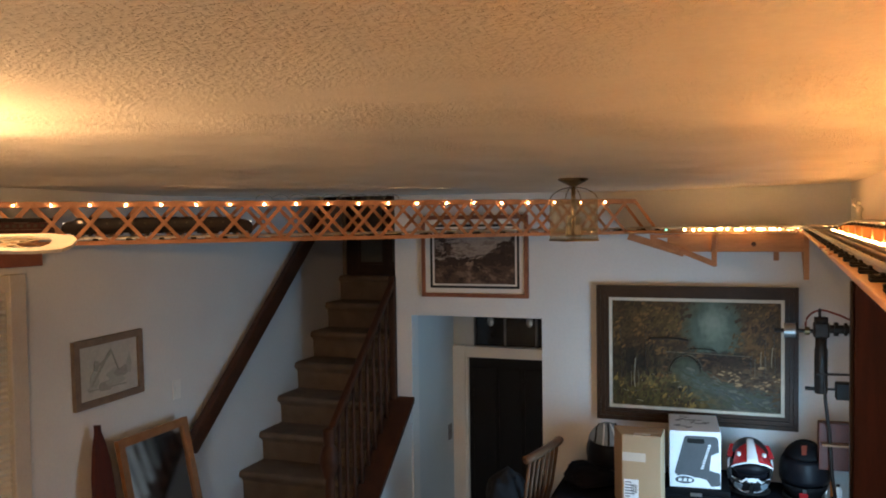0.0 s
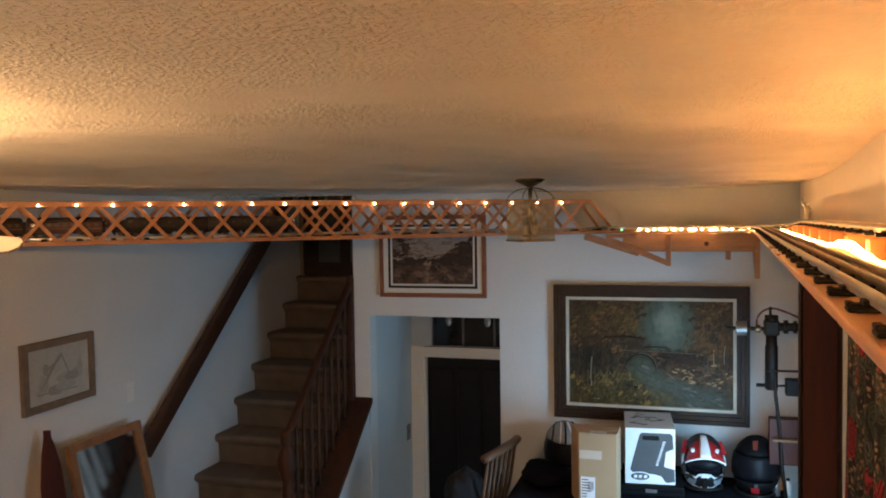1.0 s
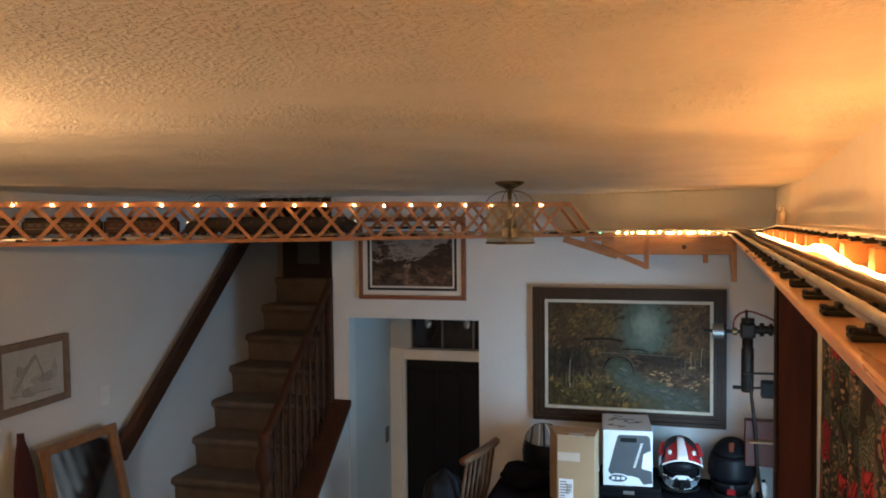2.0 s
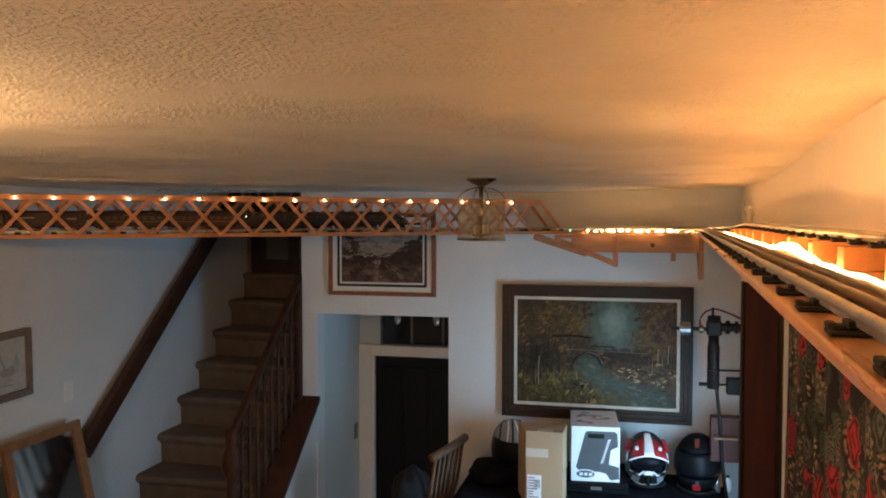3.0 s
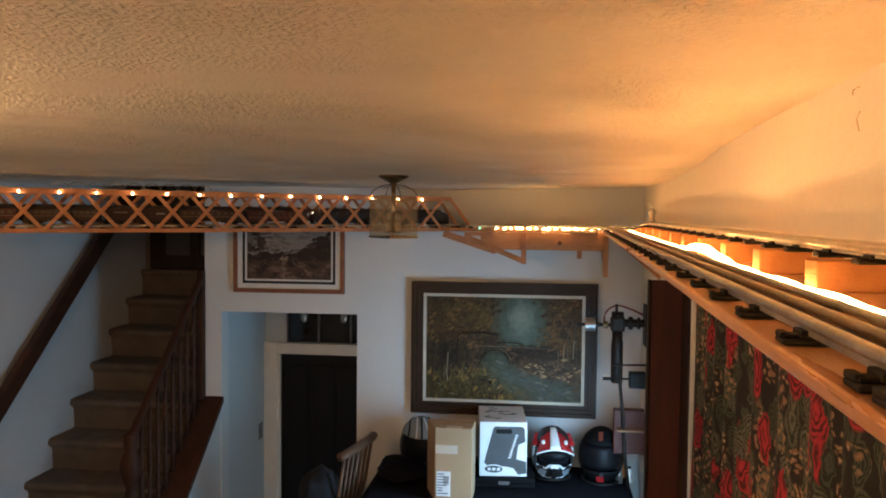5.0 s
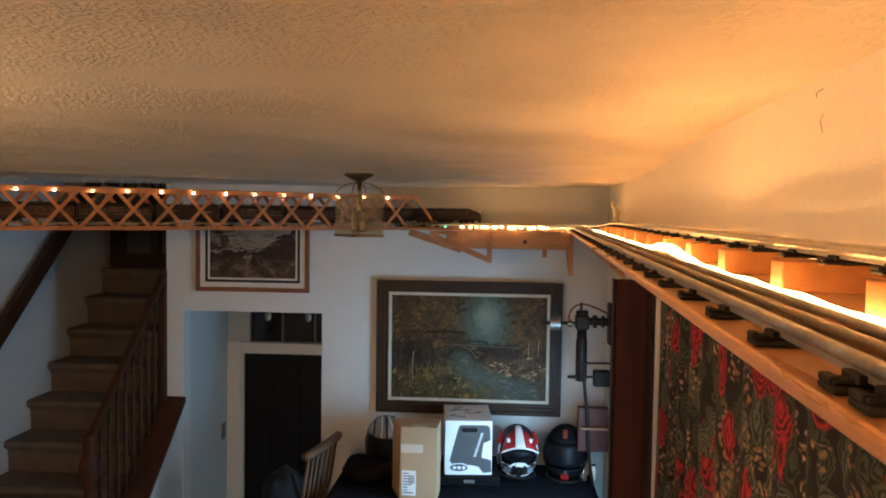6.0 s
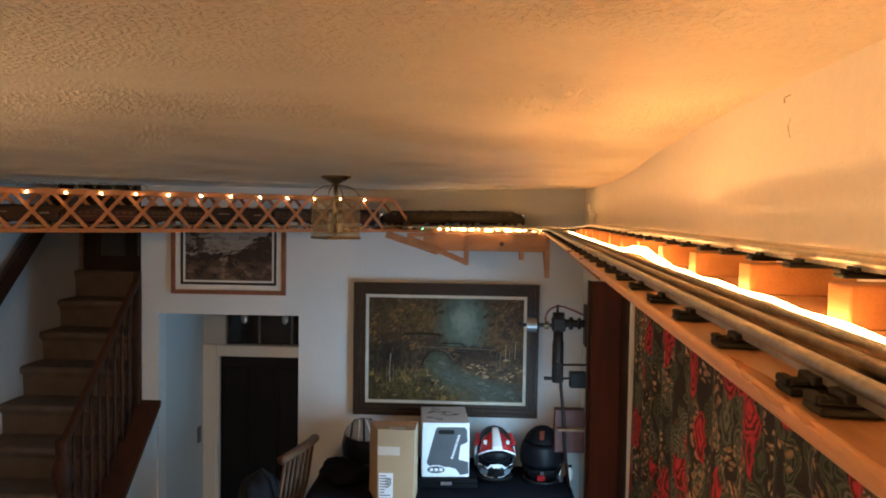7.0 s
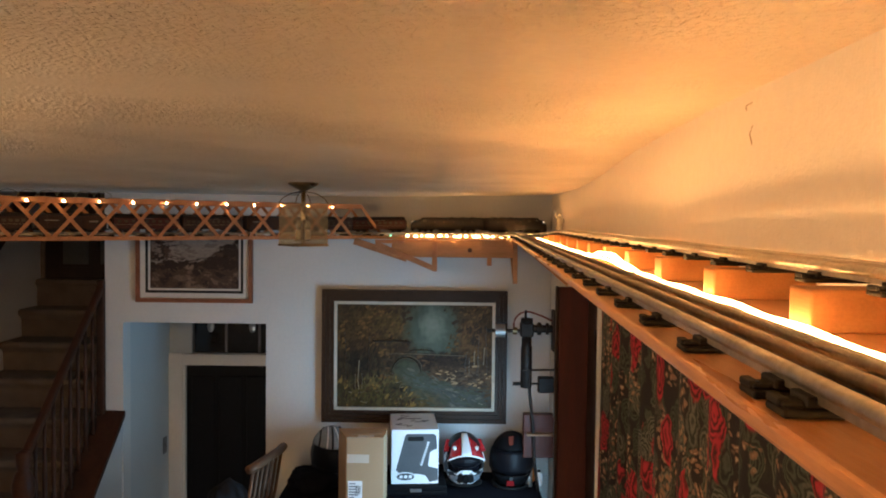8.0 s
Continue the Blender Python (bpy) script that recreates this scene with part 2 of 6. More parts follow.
def painted(name, layers, base, size):
    """An oil picture: soft brushed patches of colour on a ground. layers: (x, z, width, height, colour, softness)."""
    m = bpy.data.materials.new(name)
    m.use_nodes = True
    n, l = m.node_tree.nodes, m.node_tree.links
    b = n["Principled BSDF"]
    tc = n.new("ShaderNodeTexCoord")
    nz = n.new("ShaderNodeTexNoise")
    nz.inputs["Scale"].default_value, nz.inputs["Detail"].default_value = 14 / size, 6
    l.new(tc.outputs["Object"], nz.inputs["Vector"])
    off = n.new("ShaderNodeVectorMath")
    off.operation = "MULTIPLY_ADD"
    off.inputs[1].default_value = (0.22 * size,) * 3
    l.new(nz.outputs["Color"], off.inputs[0])
    l.new(tc.outputs["Object"], off.inputs[2])
    dab = n.new("ShaderNodeTexNoise")
    dab.inputs["Scale"].default_value, dab.inputs["Detail"].default_value = 15 / size, 8
    l.new(tc.outputs["Object"], dab.inputs["Vector"])
    g = n.new("ShaderNodeValToRGB")
    g.color_ramp.elements[0].position, g.color_ramp.elements[1].position = 0.35, 0.70
    g.color_ramp.elements[0].color = (*[v * 0.45 for v in base], 1)
    g.color_ramp.elements[1].color = (*[min(1, v * 1.7) for v in base], 1)
    l.new(dab.outputs["Fac"], g.inputs[0])
    cur = g.outputs[0]
    for x, z, w, h, col, soft, *smooth in layers:
        sub = n.new("ShaderNodeVectorMath")
        sub.operation = "SUBTRACT"
        sub.inputs[1].default_value = (x + 0.11 * size, 0.11 * size, z + 0.11 * size)
        l.new(off.outputs[0], sub.inputs[0])
        sc = n.new("ShaderNodeVectorMath")
        sc.operation = "MULTIPLY"
        sc.inputs[1].default_value = (2 / w, 0, 2 / h)
        l.new(sub.outputs[0], sc.inputs[0])
        ln = n.new("ShaderNodeVectorMath")
        ln.operation = "LENGTH"
        l.new(sc.outputs[0], ln.inputs[0])
        mr = n.new("ShaderNodeMapRange")
        mr.inputs["From Min"].default_value, mr.inputs["From Max"].default_value = 1 + soft, 1 - soft
        l.new(ln.outputs["Value"], mr.inputs["Value"])
        tint = n.new("ShaderNodeMix")
        tint.data_type, tint.blend_type = "RGBA", "MULTIPLY"
        tint.inputs["Factor"].default_value = smooth[0] if smooth else 0.6
        tint.inputs["A"].default_value = (*col, 1)
        vr = n.new("ShaderNodeValToRGB")
        vr.color_ramp.elements[0].position, vr.color_ramp.elements[1].position = 0.36, 0.62
        vr.color_ramp.elements[0].color, vr.color_ramp.elements[1].color = (0.18, 0.17, 0.15, 1), (1, 1, 1, 1)
        l.new(dab.outputs["Fac"], vr.inputs[0])
        l.new(vr.outputs[0], tint.inputs["B"])
        mx = n.new("ShaderNodeMix")
        mx.data_type = "RGBA"
        l.new(mr.outputs[0], mx.inputs["Factor"])
        l.new(cur, mx.inputs["A"])
        l.new(tint.outputs["Result"], mx.inputs["B"])
        cur = mx.outputs["Result"]
    l.new(cur, b.inputs["Base Color"])
    b.inputs["Roughness"].default_value, b.inputs["Specular IOR Level"].default_value = 0.7, 0.25
    bn = n.new("ShaderNodeBump")
    bn.inputs["Strength"].default_value, bn.inputs["Distance"].default_value = 0.3, 0.002
    l.new(dab.outputs["Fac"], bn.inputs["Height"])
    l.new(bn.outputs[0], b.inputs["Normal"])
    return m


def floral():
    """Dark printed curtain cloth: red blooms, green leaves and cream sprays."""
    m = bpy.data.materials.new("dark floral print")
    m.use_nodes = True
    n, l = m.node_tree.nodes, m.node_tree.links
    b = n["Principled BSDF"]
    tc = n.new("ShaderNodeTexCoord")
    nz = n.new("ShaderNodeTexNoise")
    nz.inputs["Scale"].default_value, nz.inputs["Detail"].default_value = 22, 6
    l.new(tc.outputs["Object"], nz.inputs["Vector"])
    warp = n.new("ShaderNodeVectorMath")
    warp.operation = "MULTIPLY_ADD"
    warp.inputs[1].default_value = (0.05, 0.05, 0.05)
    l.new(nz.outputs["Color"], warp.inputs[0])
    l.new(tc.outputs["Object"], warp.inputs[2])
    flat = n.new("ShaderNodeVectorMath")
    flat.operation = "MULTIPLY"
    flat.inputs[1].default_value = (0, 1, 1)
    l.new(warp.outputs[0], flat.inputs[0])

    def spots(scale, shift, size, keep, soft, stretch=(1, 1, 1)):
        mp = n.new("ShaderNodeMapping")
        mp.inputs["Location"].default_value, mp.inputs["Scale"].default_value = shift, stretch
        l.new(flat.outputs[0], mp.inputs["Vector"])
        v = n.new("ShaderNodeTexVoronoi")
        v.inputs["Scale"].default_value = scale
        l.new(mp.outputs[0], v.inputs["Vector"])
        r = n.new("ShaderNodeMapRange")
        r.inputs["From Min"].default_value, r.inputs["From Max"].default_value = size + soft, size - soft
        l.new(v.outputs["Distance"], r.inputs["Value"])
        sep = n.new("ShaderNodeSeparateColor")
        l.new(v.outputs["Color"], sep.inputs[0])
        k = n.new("ShaderNodeMath")
        k.operation = "LESS_THAN"
        k.inputs[1].default_value = keep
        l.new(sep.outputs[0], k.inputs[0])
        mu = n.new("ShaderNodeMath")
        mu.operation = "MULTIPLY"
        l.new(r.outputs[0], mu.inputs[0])
        l.new(k.outputs[0], mu.inputs[1])
        return mu.outputs[0], v.outputs["Distance"]

    def petals(distance, c_in, c_out, waves):
        s = n.new("ShaderNodeMath")
        s.operation = "MULTIPLY_ADD"
        s.inputs[1].default_value = waves
        l.new(distance, s.inputs[0])
        w2 = n.new("ShaderNodeMath")
        w2.operation = "MULTIPLY"
        w2.inputs[1].default_value = 9.0
        l.new(nz.outputs["Fac"], w2.inputs[0])
        l.new(w2.outputs[0], s.inputs[2])
        sn = n.new("ShaderNodeMath")
        sn.operation = "SINE"
        l.new(s.outputs[0], sn.inputs[0])
        r = n.new("ShaderNodeMapRange")
        r.inputs["From Min"].default_value, r.inputs["From Max"].default_value = -1, 1
        l.new(sn.outputs[0], r.inputs["Value"])
        mx = n.new("ShaderNodeMix")
        mx.data_type = "RGBA"
        mx.inputs["A"].default_value, mx.inputs["B"].default_value = (*c_in, 1), (*c_out, 1)
        l.new(r.outputs[0], mx.inputs["Factor"])
        return mx.outputs["Result"]

    def over(below, fac, colour):
        mx = n.new("ShaderNodeMix")
        mx.data_type = "RGBA"
        l.new(fac, mx.inputs["Factor"])
        l.new(colour, mx.inputs["B"])
        if isinstance(below, tuple):
            mx.inputs["A"].default_value = below
        else:
            l.new(below, mx.inputs["A"])
        return mx.outputs["Result"]

    f, d = spots(22, (0.3, 0.1, 0.7), 0.55, 0.90, 0.05, (1, 1.7, 0.75))
    cur = over((0.012, 0.010, 0.011, 1), f, petals(d, (0.009, 0.013, 0.011), (0.060, 0.074, 0.054), 46))
    f, d = spots(16, (0.9, 0.35, 0.15), 0.48, 0.45, 0.04, (1, 1.5, 0.8))
    cur = over(cur, f, petals(d, (0.014, 0.022, 0.017), (0.130, 0.138, 0.105), 60))
    fine, dd = spots(85, (0.1, 0.4, 0.2), 0.40, 0.85, 0.10)
    for shift, keep in (((0.7, 0.45, 0.1), 0.55), ((0.2, 0.95, 0.62), 0.45)):
        f2, d2 = spots(13, shift, 0.50, keep, 0.05, (1, 1.5, 0.62))
        both = n.new("ShaderNodeMath")
        both.operation = "MULTIPLY"
        l.new(fine, both.inputs[0])
        l.new(f2, both.inputs[1])
        cur = over(cur, both.outputs[0], petals(dd, (0.46, 0.35, 0.23), (0.24, 0.13, 0.075), 10))
    for scale, shift, keep in ((15, (0.2, 0.8, 0.35), 0.33), (21, (0.55, 0.15, 0.85), 0.20)):
        f, d = spots(scale, shift, 0.50, keep, 0.04, (1, 1.5, 0.58))
        cur = over(cur, f, petals(d, (0.44, 0.024, 0.046), (0.050, 0.004, 0.007), 52))
    l.new(cur, b.inputs["Base Color"])
    b.inputs["Roughness"].default_value = 0.85
    bn = n.new("ShaderNodeBump")
    bn.inputs["Strength"].default_value, bn.inputs["Distance"].default_value = 0.3, 0.002
    weave = n.new("ShaderNodeTexNoise")
    weave.inputs["Scale"].default_value = 400
    l.new(tc.outputs["Object"], weave.inputs["Vector"])
    l.new(weave.outputs["Fac"], bn.inputs["Height"])
    l.new(bn.outputs[0], b.inputs["Normal"])
    return m


# ---- building helpers ----


def thing(name, m=None, label="", category="", group="", kind=""):
    ob = new(name)
    ob.empty_display_size = 0.05
    if m is not None:
        ob.matrix_basis = m
    return tagged(ob, label, category, group, kind)


def mesh_of(name, bm, material, smooth=False):
    bmesh.ops.recalc_face_normals(bm, faces=bm.faces)
    me = bpy.data.meshes.new(name)
    bm.to_mesh(me)
    bm.free()
    me.materials.append(material)
    if smooth:
        me.shade_smooth()
    return me


def part(name, bm, material, parent=None, label="", smooth=False):
    ob = new(name, mesh_of(name, bm, material, smooth))
    if parent is not None:
        ob.parent = parent
    return tagged(ob, label)


def box(x0, x1, y0, y1, z0, z1, bevel=0.0, bm=None):
    bm = bm or bmesh.new()
    r = bmesh.ops.create_cube(bm, size=1, matrix=Matrix.Translation(((x0 + x1) / 2, (y0 + y1) / 2, (z0 + z1) / 2))
                              @ Matrix.Diagonal((x1 - x0, y1 - y0, z1 - z0, 1)))
    if bevel:
        es = list({e for v in r["verts"] for e in v.link_edges})
        bmesh.ops.bevel(bm, geom=es, offset=bevel, segments=2, affect="EDGES", profile=0.5)
    return bm


def beam(p, q, w, h, bm=None, up=(0, 0, 1), bevel=0.0):
    """A bar from p to q, w wide across and h high along up."""
    bm = bm or bmesh.new()
    p, q = Vector(p), Vector(q)
    d = (q - p).normalized()
    side = d.cross(Vector(up)).normalized()
    u = side.cross(d)
    m = Matrix((side, d, u)).transposed().to_4x4()
    m.translation = (p + q) / 2
    r = bmesh.ops.create_cube(bm, size=1, matrix=m @ Matrix.Diagonal((w, (q - p).length, h, 1)))
    if bevel:
        es = list({e for v in r["verts"] for e in v.link_edges})
        bmesh.ops.bevel(bm, geom=es, offset=bevel, segments=2, affect="EDGES", profile=0.5)
    return bm


def rod(p, q, r, r2=None, n=14, bm=None):
    bm = bm or bmesh.new()
    p, q = Vector(p), Vector(q)
    m = (q - p).to_track_quat("Z", "Y").to_matrix().to_4x4()
    m.translation = (p + q) / 2
    bmesh.ops.create_cone(bm, cap_ends=True, segments=n, radius1=r, radius2=r if r2 is None else r2, depth=(q - p).length, matrix=m)
    return bm


def ball(c, r, bm=None, sx=1, sy=1, sz=1, n=12):
    bm = bm or bmesh.new()
    bmesh.ops.create_uvsphere(bm, u_segments=n, v_segments=max(6, n * 2 // 3), radius=r,
                              matrix=Matrix.Translation(c) @ Matrix.Diagonal((sx, sy, sz, 1)))
    return bm


def tube(pts, r, n=8, bm=None, flat=1.0):
    """A pipe of radius r through the points."""
    bm = bm or bmesh.new()
    pts = [Vector(p) for p in pts]
    rings = []
    for i, p in enumerate(pts):
        d = (pts[min(i + 1, len(pts) - 1)] - pts[max(i - 1, 0)]).normalized()
        ref = Vector((0, 0, 1)) if abs(d.z) < 0.95 else Vector((1, 0, 0))
        s = d.cross(ref).normalized()
        u = s.cross(d)
        rings.append([bm.verts.new(p + s * r * math.cos(a) + u * r * flat * math.sin(a))
                      for a in (2 * math.pi * k / n for k in range(n))])
    for a, b in zip(rings, rings[1:]):
        for k in range(n):
            bm.faces.new((a[k], a[(k + 1) % n], b[(k + 1) % n], b[k]))
    bm.faces.new(rings[0])
    bm.faces.new(rings[-1])
    return bm


def lathe(profile, n=20, bm=None, c=(0, 0, 0)):
    """A turned shape: (radius, height) from below to above."""
    bm = bm or bmesh.new()
    rings = [[bm.verts.new((c[0] + r * math.cos(2 * math.pi * k / n), c[1] + r * math.sin(2 * math.pi * k / n), c[2] + z))
              for k in range(n)] for r, z in profile]
    for a, b in zip(rings, rings[1:]):
        for k in range(n):
            bm.faces.new((a[k], a[(k + 1) % n], b[(k + 1) % n], b[k]))
    bm.faces.new(rings[0])
    bm.faces.new(rings[-1])
    return bm


def prism(outline, depth, axis="y", at=0.0, bm=None):
    """A flat outline (a, z) pushed out along y or x."""
    bm = bm or bmesh.new()
    f = (lambda a, z, d: (a, at + d, z)) if axis == "y" else (lambda a, z, d: (at + d, a, z))
    lo = [bm.verts.new(f(a, z, 0)) for a, z in outline]
    hi = [bm.verts.new(f(a, z, depth)) for a, z in outline]
    bm.faces.new(lo)
    bm.faces.new(hi)
    k = len(lo)
    for i in range(k):
        bm.faces.new((lo[i], lo[(i + 1) % k], hi[(i + 1) % k], hi[i]))
    return bm


def structure(name, bm, material, label=""):
    return tagged(part(name, bm, material), label, kind="structure")


SKEW = pose(0, 0, 0, 0, 0, -3)  # the right-hand wall runs three degrees off square


def skew(x, y):
    v = SKEW @ Vector((x, y, 0))
    return v.x, v.y

# ---- large structure ----
TOP = E + 0.45


def ceiling_height(x, y):
    # the sag is steepened from y 2 to 3 to brighten the mid ceiling
    z = float(np.mean([np.interp(y + d, [-2.5, 0.9, 1.5, 2.0, 3.0, 3.5, 5.3], [0.206, 0.200, 0.206, 0.203, 0.163, 0.154, 0.161])
                       for d in (-0.3, -0.2, -0.1, 0.0, 0.1, 0.2, 0.3)]))
    far = min(1.0, max(0.0, (y - 3.9) / 1.0))
    z += far * float(np.interp(x, [-3.0, -2.1, -0.5, 0.75], [0.0, -0.001, -0.011, 0.014]))
    calm = min(1.0, max(0.25, (0.1 - x) / 0.9)) * min(1.0, max(0.15, (3.6 - y) / 0.8))
    # ripples put the soft light and dark bands into the shape
    z += calm * (0.0045 * math.sin(3.1 * y + 0.8 * x) + 0.0045 * math.sin(6.3 * y - 1.7 * x + 0.5 * math.sin(2 * x)))
    return E + z + 0.0012 * noise.noise((x * 4, y * 6, 0))


bm = bmesh.new()
NX, NY = 60, 160
grid = [[bm.verts.new((-3.15 + 4.1 * i / NX, -2.6 + 7.6 * j / NY, ceiling_height(-3.15 + 4.1 * i / NX, -2.6 + 7.6 * j / NY)))
         for i in range(NX + 1)] for j in range(NY + 1)]
for j in range(NY):
    for i in range(NX):
        bm.faces.new((grid[j][i], grid[j][i + 1], grid[j + 1][i + 1], grid[j + 1][i]))
ring = bmesh.ops.extrude_face_region(bm, geom=list(bm.faces))
for v in ring["geom"]:
    if isinstance(v, bmesh.types.BMVert):
        v.co.z = E + 0.30
structure("ceiling", bm, CEIL, "off-white textured plaster ceiling, slightly sagging").data.shade_smooth()

structure("floor", box(-3.25, 1.1, -2.7, 5.0, -0.1, 0.0), FLOOR, "beige carpeted living room floor")
bm = box(-2.11, -2.0, 5.0, 5.12, -0.82, TOP)
box(-2.0, -1.119, 5.0, 5.12, E - 0.635, TOP, bm=bm)
box(-1.119, 1.0, 5.0, 5.12, -0.82, TOP, bm=bm)
structure("wall_north", bm, WALL, "off-white painted plaster wall with an opening to the hall")
structure("wall_west", box(-3.25, -3.1, -2.7, 7.0, 0, 4.4), WALL, "off-white painted wall beside the stairs")
bm = box(0.362, 0.50, -2.9, 3.10, 0, TOP)
box(0.362, 0.50, 4.25, 5.02, 0, TOP, bm=bm)
box(0.362, 0.50, 3.10, 4.25, 0, 0.18, bm=bm)
box(0.362, 0.50, 3.10, 4.25, 1.93, TOP, bm=bm)
wall_east = structure("wall_east", bm, LITWALL, "off-white wall carrying the railway shelf")
wall_east.matrix_basis = SKEW
side_window = thing("window_3", SKEW.copy(), "tall side window with white casing", "window", kind="structure")
part("window_frame", box(0.41, 0.45, 3.10, 3.14, 0.18, 1.93, 0.003), TRIM, side_window)
part("window_frame", box(0.41, 0.45, 4.21, 4.25, 0.18, 1.93, 0.003), TRIM, side_window)
part("window_sill", box(0.35, 0.46, 3.08, 4.27, 0.165, 0.185, 0.003), TRIM, side_window)
# out of view; the opening is made up to hold the fill lamp
bm = box(-3.25, -2.0, -2.7, -2.5, 0, TOP)
box(0.0, 0.7, -2.7, -2.5, 0, TOP, bm=bm)
box(-2.0, 0.0, -2.7, -2.5, 0, 0.5, bm=bm)
box(-2.0, 0.0, -2.7, -2.5, 2.0, TOP, bm=bm)
structure("wall_south", bm, WALL, "off-white wall with an added window opening for fill light")
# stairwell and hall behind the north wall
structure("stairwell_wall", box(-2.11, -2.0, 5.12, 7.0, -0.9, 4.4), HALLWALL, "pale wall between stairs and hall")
structure("stairwell_end", box(-3.1, -2.11, 6.215, 6.36, 1.7, 4.4), WALL, "dim landing wall at the stair head")
structure("stairwell_header", box(-3.1, -2.11, 4.88, 5.0, E + 0.31, 4.4), WALL)
structure("stairwell_ceiling", box(-3.25, -2.0, 4.88, 7.0, 4.4, 4.5), WALL)
structure("landing_floor", box(-3.1, -2.11, 6.14, 6.215, 1.6, 1.79), CARPET, "tan carpeted stair landing")
HALLY = 5.85
bm = box(-2.0, -1.9, HALLY, HALLY + 0.1, -0.82, E - 0.4)
box(-1.9, -1.84, HALLY, HALLY + 0.1, E - 1.05, E - 0.4, bm=bm)
box(-1.84, -0.5, HALLY, HALLY + 0.1, E - 0.66, E - 0.4, bm=bm)
box(-1.0, -0.5, HALLY, HALLY + 0.1, -0.82, E - 0.66, bm=bm)
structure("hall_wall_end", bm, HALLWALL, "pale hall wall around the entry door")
# unseen side wall, left open only for the added hall lamp
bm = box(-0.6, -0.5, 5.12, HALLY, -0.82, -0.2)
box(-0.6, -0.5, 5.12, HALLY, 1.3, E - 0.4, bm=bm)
structure("hall_wall_side", bm, HALLWALL, "pale hall wall with an opening added for fill light")
structure("hall_floor", box(-2.0, -0.5, 5.0, HALLY + 0.1, -0.92, -0.82), FLOOR)
structure("hall_ceiling", box(-2.0, -0.5, 5.12, HALLY + 0.1, E - 0.4, E - 0.3), WALL)
structure("hall_closing_wall", box(-1.95, -0.5, HALLY + 0.22, HALLY + 0.3, -0.82, E - 0.4), BLACKDOOR)


def entry_door():
    d = thing("door_1", pose(-1.9, HALLY, -0.82), "closed black painted entry door in a white frame", "door", kind="structure")
    part("door_leaf", box(0.012, 0.88, 0.03, 0.07, 0.0, 2.03, 0.004), BLACKDOOR, d, "black door leaf")
    for i in range(4):
        part("door_board", box(0.05 + 0.2 * i, 0.22 + 0.2 * i, 0.018, 0.03, 0.1, 1.95, 0.006), BLACKDOOR, d)
    part("casing", box(-0.10, 0.0, -0.03, 0.10, 0, 2.12, 0.006), TRIM, d, "white wooden casing")
    part("head_casing", box(0.0, 0.94, -0.03, 0.10, 2.035, 2.115, 0.006), TRIM, d, "white wooden casing")
    part("stop", box(0.0, 0.014, -0.012, 0.03, 0, 2.03), TRIM, d)
    t = thing("window_1", pose(-1.84, HALLY, E - 0.985), "dark glazed transom light above the entry door", "window", kind="structure")
    for i in range(4):
        part("pane", box(0.005 + 0.24 * i, 0.232 + 0.24 * i, 0.05, 0.056, 0.012, 0.315), DARKGLASS, t, "dark glass pane")
    for i in range(4):
        part("mullion", box(0.232 + 0.24 * i, 0.245 + 0.24 * i, 0.02, 0.07, 0.0, 0.32, 0.003), INK, t)
    part("frame_left", box(-0.012, 0.005, 0.02, 0.07, 0, 0.32), INK, t)
    for x in (0.13, 0.43):
        c = thing("crystal_ornament", pose(-1.84 + x, HALLY + 0.02, E - 0.77), "cut crystal ornament hanging in the transom", "ornament")
        part("drop", ball((0, 0, 0), 0.026, sz=1.7, n=9), CRYSTAL, c)
        part("bead", ball((0, 0, 0.052), 0.011, n=8), CRYSTAL, c)
        part("thread", tube([(0, 0, 0.06), (0, 0, 0.11)], 0.0015, 5), WIRE, c)
    return d


entry_door()


